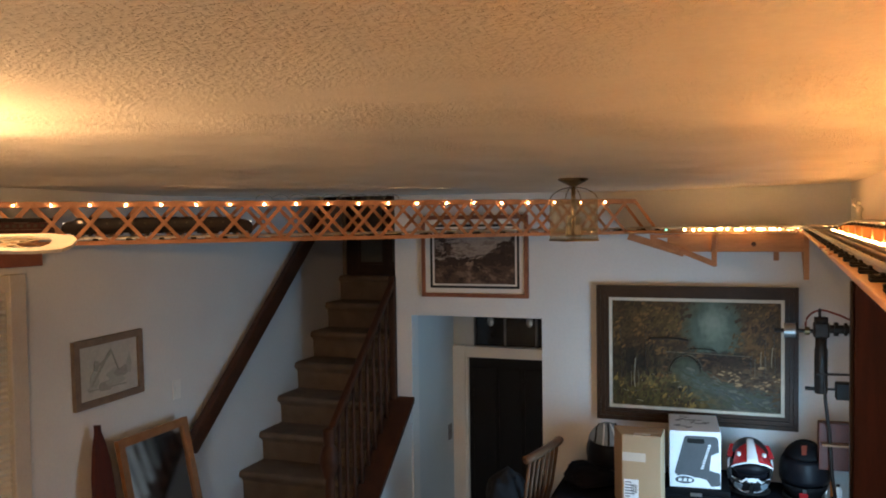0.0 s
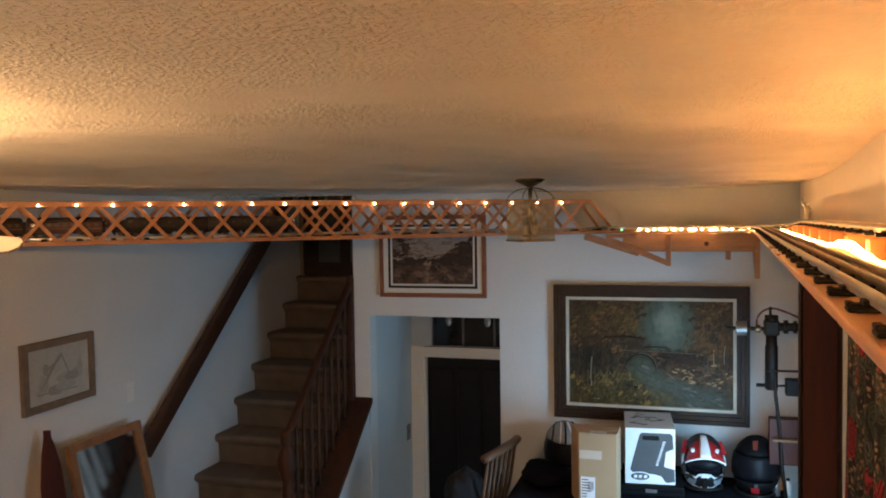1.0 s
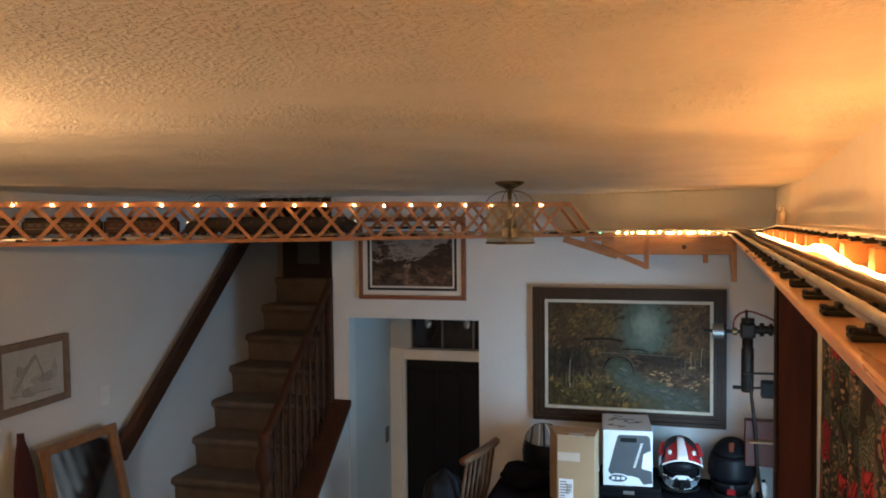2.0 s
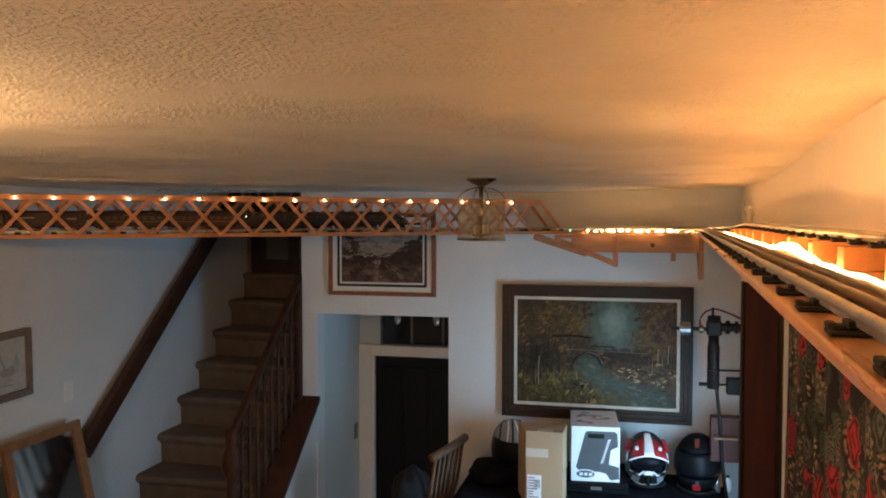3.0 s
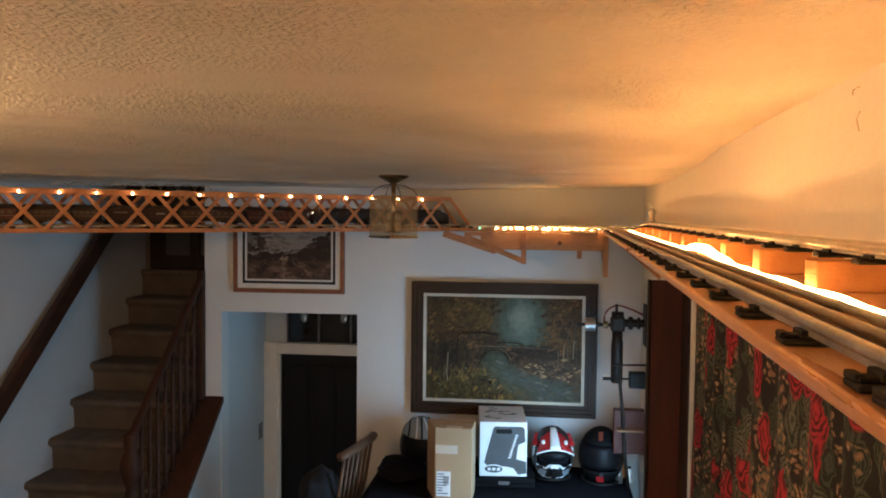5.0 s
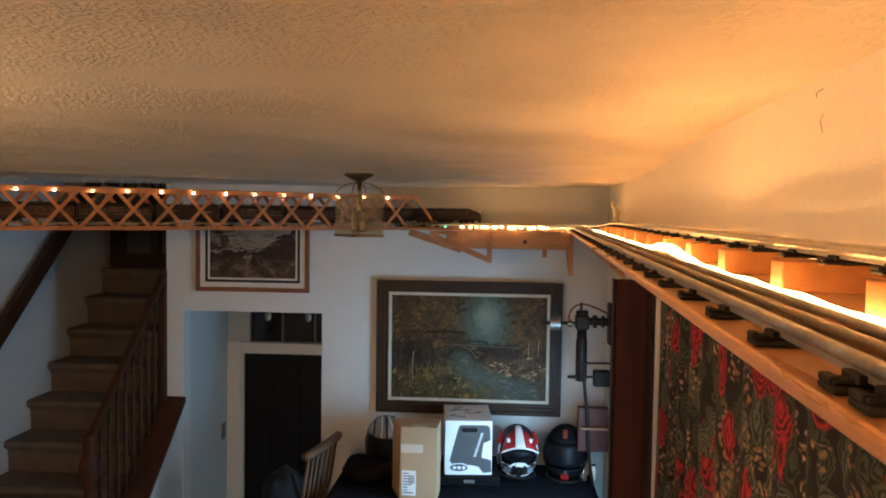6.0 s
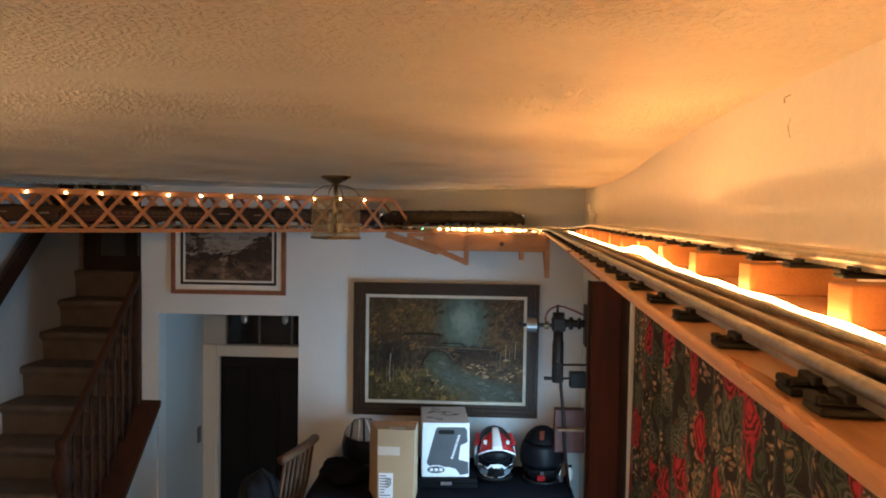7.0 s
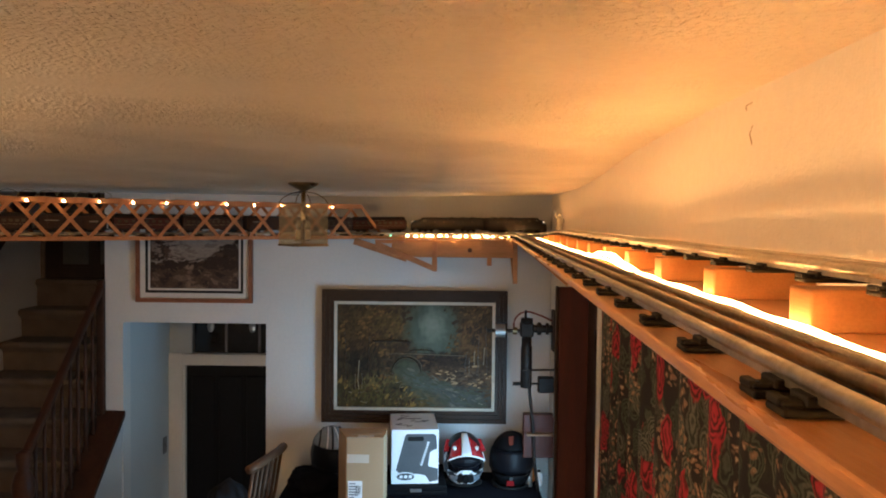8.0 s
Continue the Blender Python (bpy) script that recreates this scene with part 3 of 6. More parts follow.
def stairs():
    st = thing("staircase", None, "carpeted stairs with brown wooden stringer and banister", "stairs", kind="structure")
    for n in range(-2, 7):
        y, z = 4.64 + 0.251 * n, E - 1.667 + 0.201 * n
        nose = [(y - 0.004 - 0.026 * math.cos(a), z - 0.026 + 0.026 * math.sin(a)) for a in (math.pi / 2 - math.pi * k / 9 for k in range(10))]
        bm = prism([(y + 0.30, z)] + nose + [(y + 0.014, z - 0.075), (y + 0.022, max(0, z - 0.22)), (y + 0.30, max(0, z - 0.22))], 0.95, "x", -3.1)
        part("step", bm, CARPET, st, "tan carpeted step")
    zl = lambda y: E - 1.18 - 0.80 * (5.0 - y)
    bm = prism([(4.0, 0), (5.0, 0), (5.0, zl(5.0) - 0.035), (4.0, zl(4.0) - 0.035)], 0.13, "x", -2.14)
    part("stringer_wall", bm, WALL, st, "white wall below the stringer")
    part("stringer_cap", prism([(3.98, zl(3.98) - 0.035), (4.998, zl(4.998) - 0.035), (4.998, zl(4.998)), (3.98, zl(3.98))], 0.165, "x", -2.15),
         STAIRWOOD, st, "dark brown stringer cap")
    x = -2.125
    rail = lambda y: E - 1.193 + 0.85 * (y - 4.07)
    part("handrail", beam((x, 4.05, rail(4.05)), (x, 4.99, rail(4.99)), 0.042, 0.042, bevel=0.012), STAIRWOOD, st, "brown wooden banister rail")
    y = 4.17
    while y < 4.95:
        z0, z1 = zl(y), rail(y) - 0.02
        h = z1 - z0
        part("baluster", lathe([(0.013, 0), (0.013, h * .15), (0.017, h * .2), (0.010, h * .3), (0.014, h * .55), (0.009, h * .8), (0.011, h)], 8,
                               c=(x, y, z0)), STAIRWOOD, st, smooth=True)
        y += 0.098
    part("newel_post", lathe([(0.030, 0), (0.030, 0.76), (0.024, 0.80), (0.040, 0.84), (0.055, 0.89), (0.055, 0.93), (0.040, 0.98), (0.026, 1.0), (0.034, 1.02), (0.036, 1.085), (0.012, 1.095)], 14,
                             c=(x, 4.05, 0)), STAIRWOOD, st, "turned newel post", True)
    part("wall_post", box(x - 0.022, x + 0.022, 4.955, 4.998, zl(4.975), E - 0.375, 0.008), STAIRWOOD, st)
    h = thing("wall_handrail", None, "dark stained handrail fixed to the stair wall", "handrail", kind="structure")
    part("rail", beam((-3.045, 4.03, E - 1.354), (-3.045, 6.2, E + 0.419), 0.05, 0.115, bevel=0.012), DARKWOOD, h)
    for y in (4.4, 5.3, 6.0):
        z = E - 1.36 + 0.819 * (y - 4.06)
        part("bracket", rod((-3.1, y, z), (-3.03, y, z), 0.012), BRASS, h)
    d = thing("door_2", pose(-3.06, 6.215, 1.80), "dark brown panelled door at the head of the stairs", "door", kind="structure")
    part("casing", box(-0.038, -0.004, -0.030, -0.002, 0, 2.05, 0.004), GREYWOOD, d, "pale casing strip")
    part("door_leaf", box(0.0, 0.93, -0.022, -0.004, 0, 2.0, 0.004), FRAMEWOOD, d)
    part("door_stile", box(0.015, 0.115, -0.034, -0.022, 0, 2.0, 0.004), FRAMEWOOD, d)
    part("door_stile", box(0.345, 0.40, -0.034, -0.022, 0, 2.0, 0.004), FRAMEWOOD, d)
    part("door_rail", box(0.116, 0.92, -0.033, -0.022, 0, 0.09, 0.004), FRAMEWOOD, d)
    part("door_panel", box(0.135, 0.33, -0.028, -0.022, 0.11, 1.9, 0.004), SLATE, d, "dull grey-green panel")
    part("door_panel", box(0.42, 0.90, -0.028, -0.022, 0.11, 1.9, 0.004), SLATE, d, "dull grey-green panel")


stairs()

# light switches
for m, paint, lab in ((pose(-3.1, 3.985, E - 0.99, 0, 0, 90), TRIM, "small white light switch plate on the wall"),
                      (pose(-2.0, 5.74, E - 1.60, 0, 0, 90), INK, "small dark switch plate in the hall")):
    sw = thing("light_switch", m, lab, "light switch")
    part("plate", box(-0.036, 0.036, -0.006, 0.0, -0.058, 0.058, 0.002), paint, sw)
    part("toggle", box(-0.005, 0.005, -0.014, -0.006, -0.010, 0.012, 0.001), paint, sw)

# patio door with blinds on the west wall
pd = thing("window_2", pose(-3.1, 1.0, 0), "glazed patio door with closed cream blinds", "window", kind="structure")
part("casing", box(0.0, 0.035, 1.80, 1.89, 0, 2.03, 0.005), FANWHITE, pd, "cream casing")
part("head_casing", box(0.0, 0.035, 0.0, 1.80, 1.95, 2.03, 0.005), FANWHITE, pd, "cream casing")
for i in range(64):
    z = 0.05 + 0.0295 * i
    part("blind_slat", beam((0.02, 0.05, z), (0.02, 1.785, z), 0.024, 0.0015, up=(0.5, 0, 0.8)), BLIND, pd)
part("backing", box(0.002, 0.006, 0.02, 1.80, 0, 1.95), BLIND, pd)

# ---- railway: benches, bridge and track ----
B0, BA = Vector((-2.977, 2.75, 0)), math.radians(38.234)
BD, BN = Vector((math.cos(BA), math.sin(BA), 0)), Vector((-math.sin(BA), math.cos(BA), 0))


def on_bridge(s, off, z):
    v = B0 + BD * s + BN * off
    return (v.x, v.y, E + z)


def fillet_route(verts, radii):
    """A line through corners, rounded: a list of points about 2 cm apart."""
    pts = [Vector(verts[0])]
    for i in range(1, len(verts) - 1):
        p, a, b = Vector(verts[i]), Vector(verts[i - 1]), Vector(verts[i + 1])
        u, w = (a - p).normalized(), (b - p).normalized()
        half = u.angle(w) / 2
        tl = radii[i - 1] / math.tan(half)
        c = p + (u + w).normalized() * (radii[i - 1] / math.sin(half))
        s, e = p + u * tl - c, p + w * tl - c
        ang = s.angle(e)
        for k in range(13):
            f = k / 12
            pts.append(c + (s * math.sin((1 - f) * ang) + e * math.sin(f * ang)) / math.sin(ang))
    pts.append(Vector(verts[-1]))
    out = [pts[0]]
    for a, b in zip(pts, pts[1:]):
        n = max(1, int((b - a).length / 0.02))
        out += [a + (b - a) * k / n for k in range(1, n + 1)]
    return out


def meet_line(p, d, q, e):
    """Where the line p + s d crosses q + t e."""
    den = d[0] * e[1] - d[1] * e[0]
    s = ((q[0] - p[0]) * e[1] - (q[1] - p[1]) * e[0]) / den
    return (p[0] + s * d[0], p[1] + s * d[1])


mid = B0 + BN * 0.065
V1 = meet_line(mid, BD, (-2.97, 0), (0, 1))
V2 = meet_line(mid, BD, (0, 4.83), (1, 0))
RX, RD = skew(0.302, 0), skew(0, 1)
V3 = meet_line(RX, RD, (0, 4.83), (1, 0))
V4 = skew(0.302, -1.4)
OUTER = fillet_route([(-2.97, -1.9), V1, V2, V3, V4], [0.33, 0.45, 0.45])
LENGTHS = np.concatenate([[0], np.cumsum([(b - a).length for a, b in zip(OUTER, OUTER[1:])])])
XS, YS = np.array([p.x for p in OUTER]), np.array([p.y for p in OUTER])
ORIGIN = float(LENGTHS[int(np.argmin((XS - mid.x - 0.8 * BD.x) ** 2 + (YS - mid.y - 0.8 * BD.y) ** 2))]) - 0.8


def rail_height(s):
    return E + float(np.interp(s, [-3, 3.0, 3.7, 4.4, 5.3, 12], [-0.063, -0.063, -0.058, -0.054, -0.0265, -0.0265]))


def route(s):
    """The point of the outer track at s metres past the bridge's west end, on the rail tops."""
    return Vector((float(np.interp(s + ORIGIN, LENGTHS, XS)), float(np.interp(s + ORIGIN, LENGTHS, YS)), rail_height(s)))


def track(name, pts, label, first=0.05, last=99.0):
    """Three-rail tin track: two tubular rails, a dark centre rail and pressed ties."""
    t = thing(name, None, label, "toy track")
    side = []
    for i, p in enumerate(pts):
        d = pts[min(i + 1, len(pts) - 1)] - pts[max(i - 1, 0)]
        side.append(Vector((d.y, -d.x, 0)).normalized())
    for off, m, nm in ((-0.025, RAIL, "rail"), (0.0, CENTRE_RAIL, "centre_rail"), (0.025, RAIL, "rail")):
        part(nm, tube([p + s * off + Vector((0, 0, -0.0042)) for p, s in zip(pts, side)], 0.0046, 8), m, t, smooth=True)
        bm = bmesh.new()
        lo = [p + s * off + Vector((0, 0, -0.0115)) for p, s in zip(pts, side)]
        for a, b in zip(lo[:-1:2], lo[2::2]):
            beam(a + Vector((0, 0, 0.003)), b + Vector((0, 0, 0.003)), 0.0022, 0.008, bm=bm)
        part("rail_web", bm, m, t)
    bm = box(-0.0415, 0.0415, -0.0125, 0.0125, -0.0195, -0.0155, 0.0015)
    box(-0.040, 0.040, -0.0075, 0.0075, -0.0157, -0.0125, 0.0015, bm=bm)
    for c in (-0.025, 0.0, 0.025):
        box(c - 0.0055, c + 0.0055, -0.0115, 0.0115, -0.0145, -0.0095, 0.0012, bm=bm)
    for c in (-0.0415, 0.0355):
        box(c, c + 0.006, -0.0120, 0.0050, -0.0157, -0.0115, 0.0012, bm=bm)
    tie = mesh_of("tie", bm, TIE)
    gone, nxt = 0.0, first
    for i, (a, b) in enumerate(zip(pts, pts[1:])):
        step = (b - a).length
        while gone + step > nxt and nxt < last:
            o = new("tie", tie)
            o.parent = t
            o.matrix_basis = Matrix.Translation(a.lerp(b, (nxt - gone) / step)) @ pose(0, 0, 0, 0, 0, math.degrees(math.atan2(side[i].y, side[i].x)) + random.uniform(-1.5, 1.5))
            nxt += 0.1445
        gone += step
    if last < 99:  # a second tie at the rail joint
        o = new("tie", tie)
        o.parent = t
        k = max(i for i, p in enumerate(pts) if (p - pts[-1]).length > 0.815)
        o.matrix_basis = Matrix.Translation(pts[k].lerp(pts[k + 1], 0.5)) @ pose(0, 0, 0, 0, 0, math.degrees(math.atan2(side[k].y, side[k].x)))
    return t


track("railway_track", [route(s) for s in np.arange(-ORIGIN + 0.02, LENGTHS[-1] - ORIGIN - 0.02, 0.03)],
      "three-rail tin toy track over bridge, shelf and risers")
IX = skew(0.1515, 0)
INNER = fillet_route([(-0.42, 4.718), meet_line(IX, RD, (0, 4.718), (1, 0)), skew(0.1515, -0.45)], [0.36])
track("railway_track", [Vector((p.x, p.y, E - 0.062)) for p in INNER[::2]], "three-rail tin toy track lying on the pine shelf",
      (sum((b - a).length for a, b in zip(INNER, INNER[1:])) - 0.883) % 0.1445,
      sum((b - a).length for a, b in zip(INNER, INNER[1:])) - 0.80)


def bridge():
    b = thing("lattice_bridge", None, "long wooden toy railway bridge with crossed lattice sides", "model bridge")
    for off in (0.0, 0.13):
        for z, w in ((0.084, 0.026), (-0.092, 0.018)):
            part("top_chord" if z > 0 else "bottom_chord",
                 beam(on_bridge(-0.10, off, z), on_bridge(3.14 if z > 0 else 3.30, off, z), 0.010, w, bevel=0.002), PINE, b)
        slat_up = beam((-0.004, 0, -0.004), (0.1626, 0, 0.182), 0.017, 0.0045, up=(0, 1, 0), bevel=0.001)
        slat_dn = beam((-0.004, 0, 0.182), (0.1626, 0, -0.004), 0.017, 0.0045, up=(0, 1, 0), bevel=0.001)
        for bm, lift in ((slat_up, -0.004), (slat_dn, 0.004)):
            me = mesh_of("slat", bm, PINE)
            for k in range(-2, 18):
                o = new("slat", me)
                o.parent = b
                s = 0.3117 + 0.1586 * k - 0.0793 + (-0.03 if off else 0)
                x, y, z = on_bridge(s, off + lift, -0.092)
                o.matrix_basis = pose(x, y, z, 0, 0, 38.234 + random.uniform(-0.15, 0.15))
        part("end_post", beam(on_bridge(3.14, off + 0.004, 0.09), on_bridge(3.295, off + 0.004, -0.092), 0.017, 0.0045, up=(BN.x, BN.y, 0)), PINE, b)
    for k in range(24):
        part("cross_bar", beam(on_bridge(-0.05 + 0.14 * k, 0.0, -0.088), on_bridge(-0.05 + 0.14 * k, 0.13, -0.088), 0.014, 0.008), PINE, b)
    part("deck", beam(on_bridge(-0.10, 0.065, -0.0835), on_bridge(3.28, 0.065, -0.0835), 0.07, 0.002), PINE_FASCIA, b, "pine deck strip")
    for k in range(12):
        part("top_tie", beam(on_bridge(0.05 + 0.28 * k, 0.0, 0.094), on_bridge(0.05 + 0.28 * k, 0.13, 0.094), 0.010, 0.006), PINE, b)
    return b


bridge()


def bridge_lights():
    t = thing("string_lights", None, "warm white fairy lights strung along the bridge top", "string lights")
    wire = []
    for k in range(19):
        s = 0.155 * k
        wire += [on_bridge(s, -0.012, 0.086), on_bridge(s + 0.05, -0.009, 0.099), on_bridge(s + 0.1, -0.009, 0.097)]
    part("wire", tube(wire, 0.0013, 5), WIRE, t)
    bulb = mesh_of("bulb", ball((0, 0, 0), 0.0046, n=8), BULB, True)
    socket = mesh_of("socket", rod((0, 0, 0.004), (0, 0, 0.013), 0.003, n=6), WIRE)
    for k in range(20):
        for me, nm in ((bulb, "bulb"), (socket, "socket")):
            o = new(nm, me)
            o.parent = t
            o.location = on_bridge(0.155 * k + random.uniform(-0.003, 0.003), -0.014, 0.079 + random.uniform(-0.001, 0.001))
    w = thing("cable_loops", None, "thin pale cable looped along the bridge top", "cable")
    pts = []
    for k in range(9):
        for j in range(7):
            a = math.pi * j / 6
            pts.append(on_bridge(1.06 + 0.082 * k + 0.041 * (1 - math.cos(a)), 0.12, 0.104 + 0.027 * math.sin(a)))
    part("cable", tube(pts, 0.0021, 5), WIRE, w)


bridge_lights()


def shelf_right():
    sh = thing("railway_shelf", SKEW.copy(), "varnished pine wall shelf with stepped risers for toy trains", "shelf")
    part("board", box(0.104, 0.361, -1.45, 4.62, E - 0.093, E - 0.082, 0.003), PINE_BOARD, sh, "glossy pine board")
    riser = mesh_of("riser_block", box(0.0, 0.118, 0.0, 0.048, 0, 0.036, 0.002), RISERWOOD)
    y = 0.978 - 0.293 * 7
    while y < 4.2:
        o = new("riser_block", riser)
        o.parent = sh
        o.location = (0.241 + random.uniform(-0.002, 0.002), y + random.uniform(-0.004, 0.004), E - 0.082)
        o.scale.z = (rail_height(4.45 + 4.38 - y - 0.025) - 0.0198 - (E - 0.082)) / 0.036
        y += 0.293
    part("bracket", prism([(0.115, E - 0.095), (0.355, E - 0.095), (0.355, E - 0.30)], 0.02, "y", 3.9), PINE_BOARD, sh)
    r = thing("rope_light", SKEW.copy(), "glowing amber rope light behind the track, with an added unseen coil", "rope light")
    pts = []
    for k in range(221):  # made-up folds on the shelf nearer the south wall, added to brighten the ceiling
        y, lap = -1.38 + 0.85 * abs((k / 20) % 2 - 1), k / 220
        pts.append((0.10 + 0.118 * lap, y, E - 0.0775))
    for k in range(190):
        y = -0.6 + 0.0257 * k
        hump = 0.019 * math.exp(-((y - 1.75) / 0.22) ** 2)
        pts.append((0.2285 + 0.0025 * math.sin(y * 9), y, E - 0.0768 + hump + 0.0012 * math.sin(y * 31)))
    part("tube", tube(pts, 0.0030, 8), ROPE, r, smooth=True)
    for f, dx in ((0.40, -0.007), (0.75, -0.003)):  # slack bundled under and over the raised loop
        part("loop", tube([(0.2285 + dx, 1.42 + 0.66 * k / 24, E - 0.0768 + f * 0.019 * math.exp(-((0.66 * k / 24 - 0.33) / 0.22) ** 2)) for k in range(25)], 0.0017, 8), ROPE, r, smooth=True)


shelf_right()


def shelf_back():
    sh = thing("corner_shelf", None, "pine wall shelf with fascia and triangular brackets", "shelf")
    part("board", box(-0.60, 0.42, 4.662, 4.998, E - 0.0945, E - 0.0835, 0.003), PINE_BOARD, sh)
    part("corner_gusset", prism([(0.16, 4.661), (0.30, 4.40), (0.335, 4.661)], 0.011, "y", 0), PINE_BOARD, sh).matrix_basis = \
        Matrix.Translation((0, 0, E - 0.0945)) @ Matrix(((1, 0, 0, 0), (0, 0, 1, 0), (0, 1, 0, 0), (0, 0, 0, 1)))
    part("fascia", box(-0.33, 0.385, 4.642, 4.660, E - 0.20, E - 0.100, 0.003), PINE_FASCIA, sh, "pine fascia board")
    part("edge_strip", box(-0.56, 0.385, 4.640, 4.660, E - 0.0985, E - 0.088, 0.002), PINE_FASCIA, sh)
    part("knot", rod((0.115, 4.643, E - 0.158), (0.115, 4.640, E - 0.158), 0.013, n=10), DARKWOOD, sh)
    part("riser", box(-0.40, 0.30, 4.80, 4.86, E - 0.083, E - 0.0785, 0.001), PINE_BOARD, sh)
    part("bracket_brace", beam((-0.42, 4.633, E - 0.125), (-0.075, 4.633, E - 0.268), 0.030, 0.016, up=(0, 1, 0), bevel=0.002), PINE, sh)
    part("bracket_post", box(-0.098, -0.070, 4.620, 4.640, E - 0.278, E - 0.105, 0.002), PINE, sh)
    part("bracket_top", box(-0.42, -0.26, 4.610, 4.640, E - 0.122, E - 0.102, 0.002), PINE, sh)
    part("bracket_brace", beam((-0.56, 4.80, E - 0.115), (-0.25, 4.80, E - 0.215), 0.040, 0.016, up=(0, 1, 0), bevel=0.002), PINE, sh)
    part("cleat", box(0.215, 0.240, 4.64, 4.70, E - 0.245, E - 0.20, 0.002), PINE, sh)
    part("end_bracket", box(0.360, 0.386, 4.63, 4.655, E - 0.345, E - 0.10, 0.002), PINE_FASCIA, sh)
    part("end_brace", beam((0.372, 4.66, E - 0.33), (0.372, 4.96, E - 0.12), 0.02, 0.022, bevel=0.002), PINE_FASCIA, sh)
    t = thing("shelf_lights", None, "row of amber bulbs along the shelf edge", "string lights")
    rnd = random.Random(4)
    x = -0.245
    while x < 0.36:
        w = rnd.choice((0.008, 0.012, 0.022, 0.026))
        part("bulb", rod((x, 4.632, E - 0.078 + rnd.uniform(-0.003, 0.003)), (x + w, 4.632, E - 0.078 + rnd.uniform(-0.003, 0.003)), 0.0042, n=8), SHELFBULB, t)
        x += w + rnd.choice((0.006, 0.018, 0.024, 0.034))
    part("wire", tube([(x, 4.634, E - 0.083 + 0.002 * math.sin(x * 40)) for x in np.arange(-0.35, 0.38, 0.02)], 0.0015, 5), WIRE, t)
    part("signal_lamp", ball((-0.335, 4.633, E - 0.078), 0.006), GREENLAMP, t, "small green lamp")


shelf_back()


def figurine():
    bm = lathe([(0.017, 0), (0.018, 0.012), (0.012, 0.018), (0.015, 0.040), (0.015, 0.062), (0.009, 0.070)], 12)
    ball((0, 0, 0.080), 0.010, bm=bm)
    tube([(-0.012, 0, 0.062), (-0.026, 0, 0.078), (-0.022, 0, 0.102)], 0.005, 8, bm=bm)
    tube([(0.012, 0, 0.060), (0.022, -0.006, 0.048), (0.012, -0.014, 0.044)], 0.005, 8, bm=bm)
    o = part("figurine", bm, PLASTERFIG, None, smooth=True)
    o.matrix_basis = pose(0.562, 4.22, E - 0.034, 0, 0, 20)
    tagged(part("pedestal", box(0.5425, 0.581, 4.19, 4.25, E - 0.082, E - 0.0345, 0.002), PINE_BOARD), "small pine block in the shelf corner", "block")
    tagged(o, "small white plaster figurine standing in the shelf corner", "figurine")


figurine()

# ---- the train ----


def loft(sections, profile, bm=None):
    """A body along x: sections (x, half width, low, high); profile (side 0..1, height 0..1) from the left sill over the roof."""
    bm = bm or bmesh.new()
    rings = [[bm.verts.new((x, a * w, lo + h * (hi - lo))) for a, h in profile] for x, w, lo, hi in sections]
    k = len(profile)
    for a, b in zip(rings, rings[1:]):
        for i in range(k):
            bm.faces.new((a[i], a[(i + 1) % k], b[(i + 1) % k], b[i]))
    bm.faces.new(rings[0])
    bm.faces.new(rings[-1])
    return bm


BODY = [(-1, 0), (-1, 0.62), (-0.96, 0.80), (-0.78, 0.93), (-0.4, 0.99), (0, 1.0), (0.4, 0.99), (0.78, 0.93), (0.96, 0.80), (1, 0.62), (1, 0)]


def trucks(parent, places, wheels, r=0.0095):
    for cx in places:
        for side in (-1, 1):
            part("truck_frame", box(cx - 0.045, cx + 0.045, side * 0.0305 - 0.0025, side * 0.0305 + 0.0025, 0.008, 0.019, 0.002), IRON, parent)
        for k in range(wheels):
            wx = cx + (k - (wheels - 1) / 2) * 0.034
            part("wheel", rod((wx, -0.029, r), (wx, 0.029, r), r, n=12), IRON, parent)


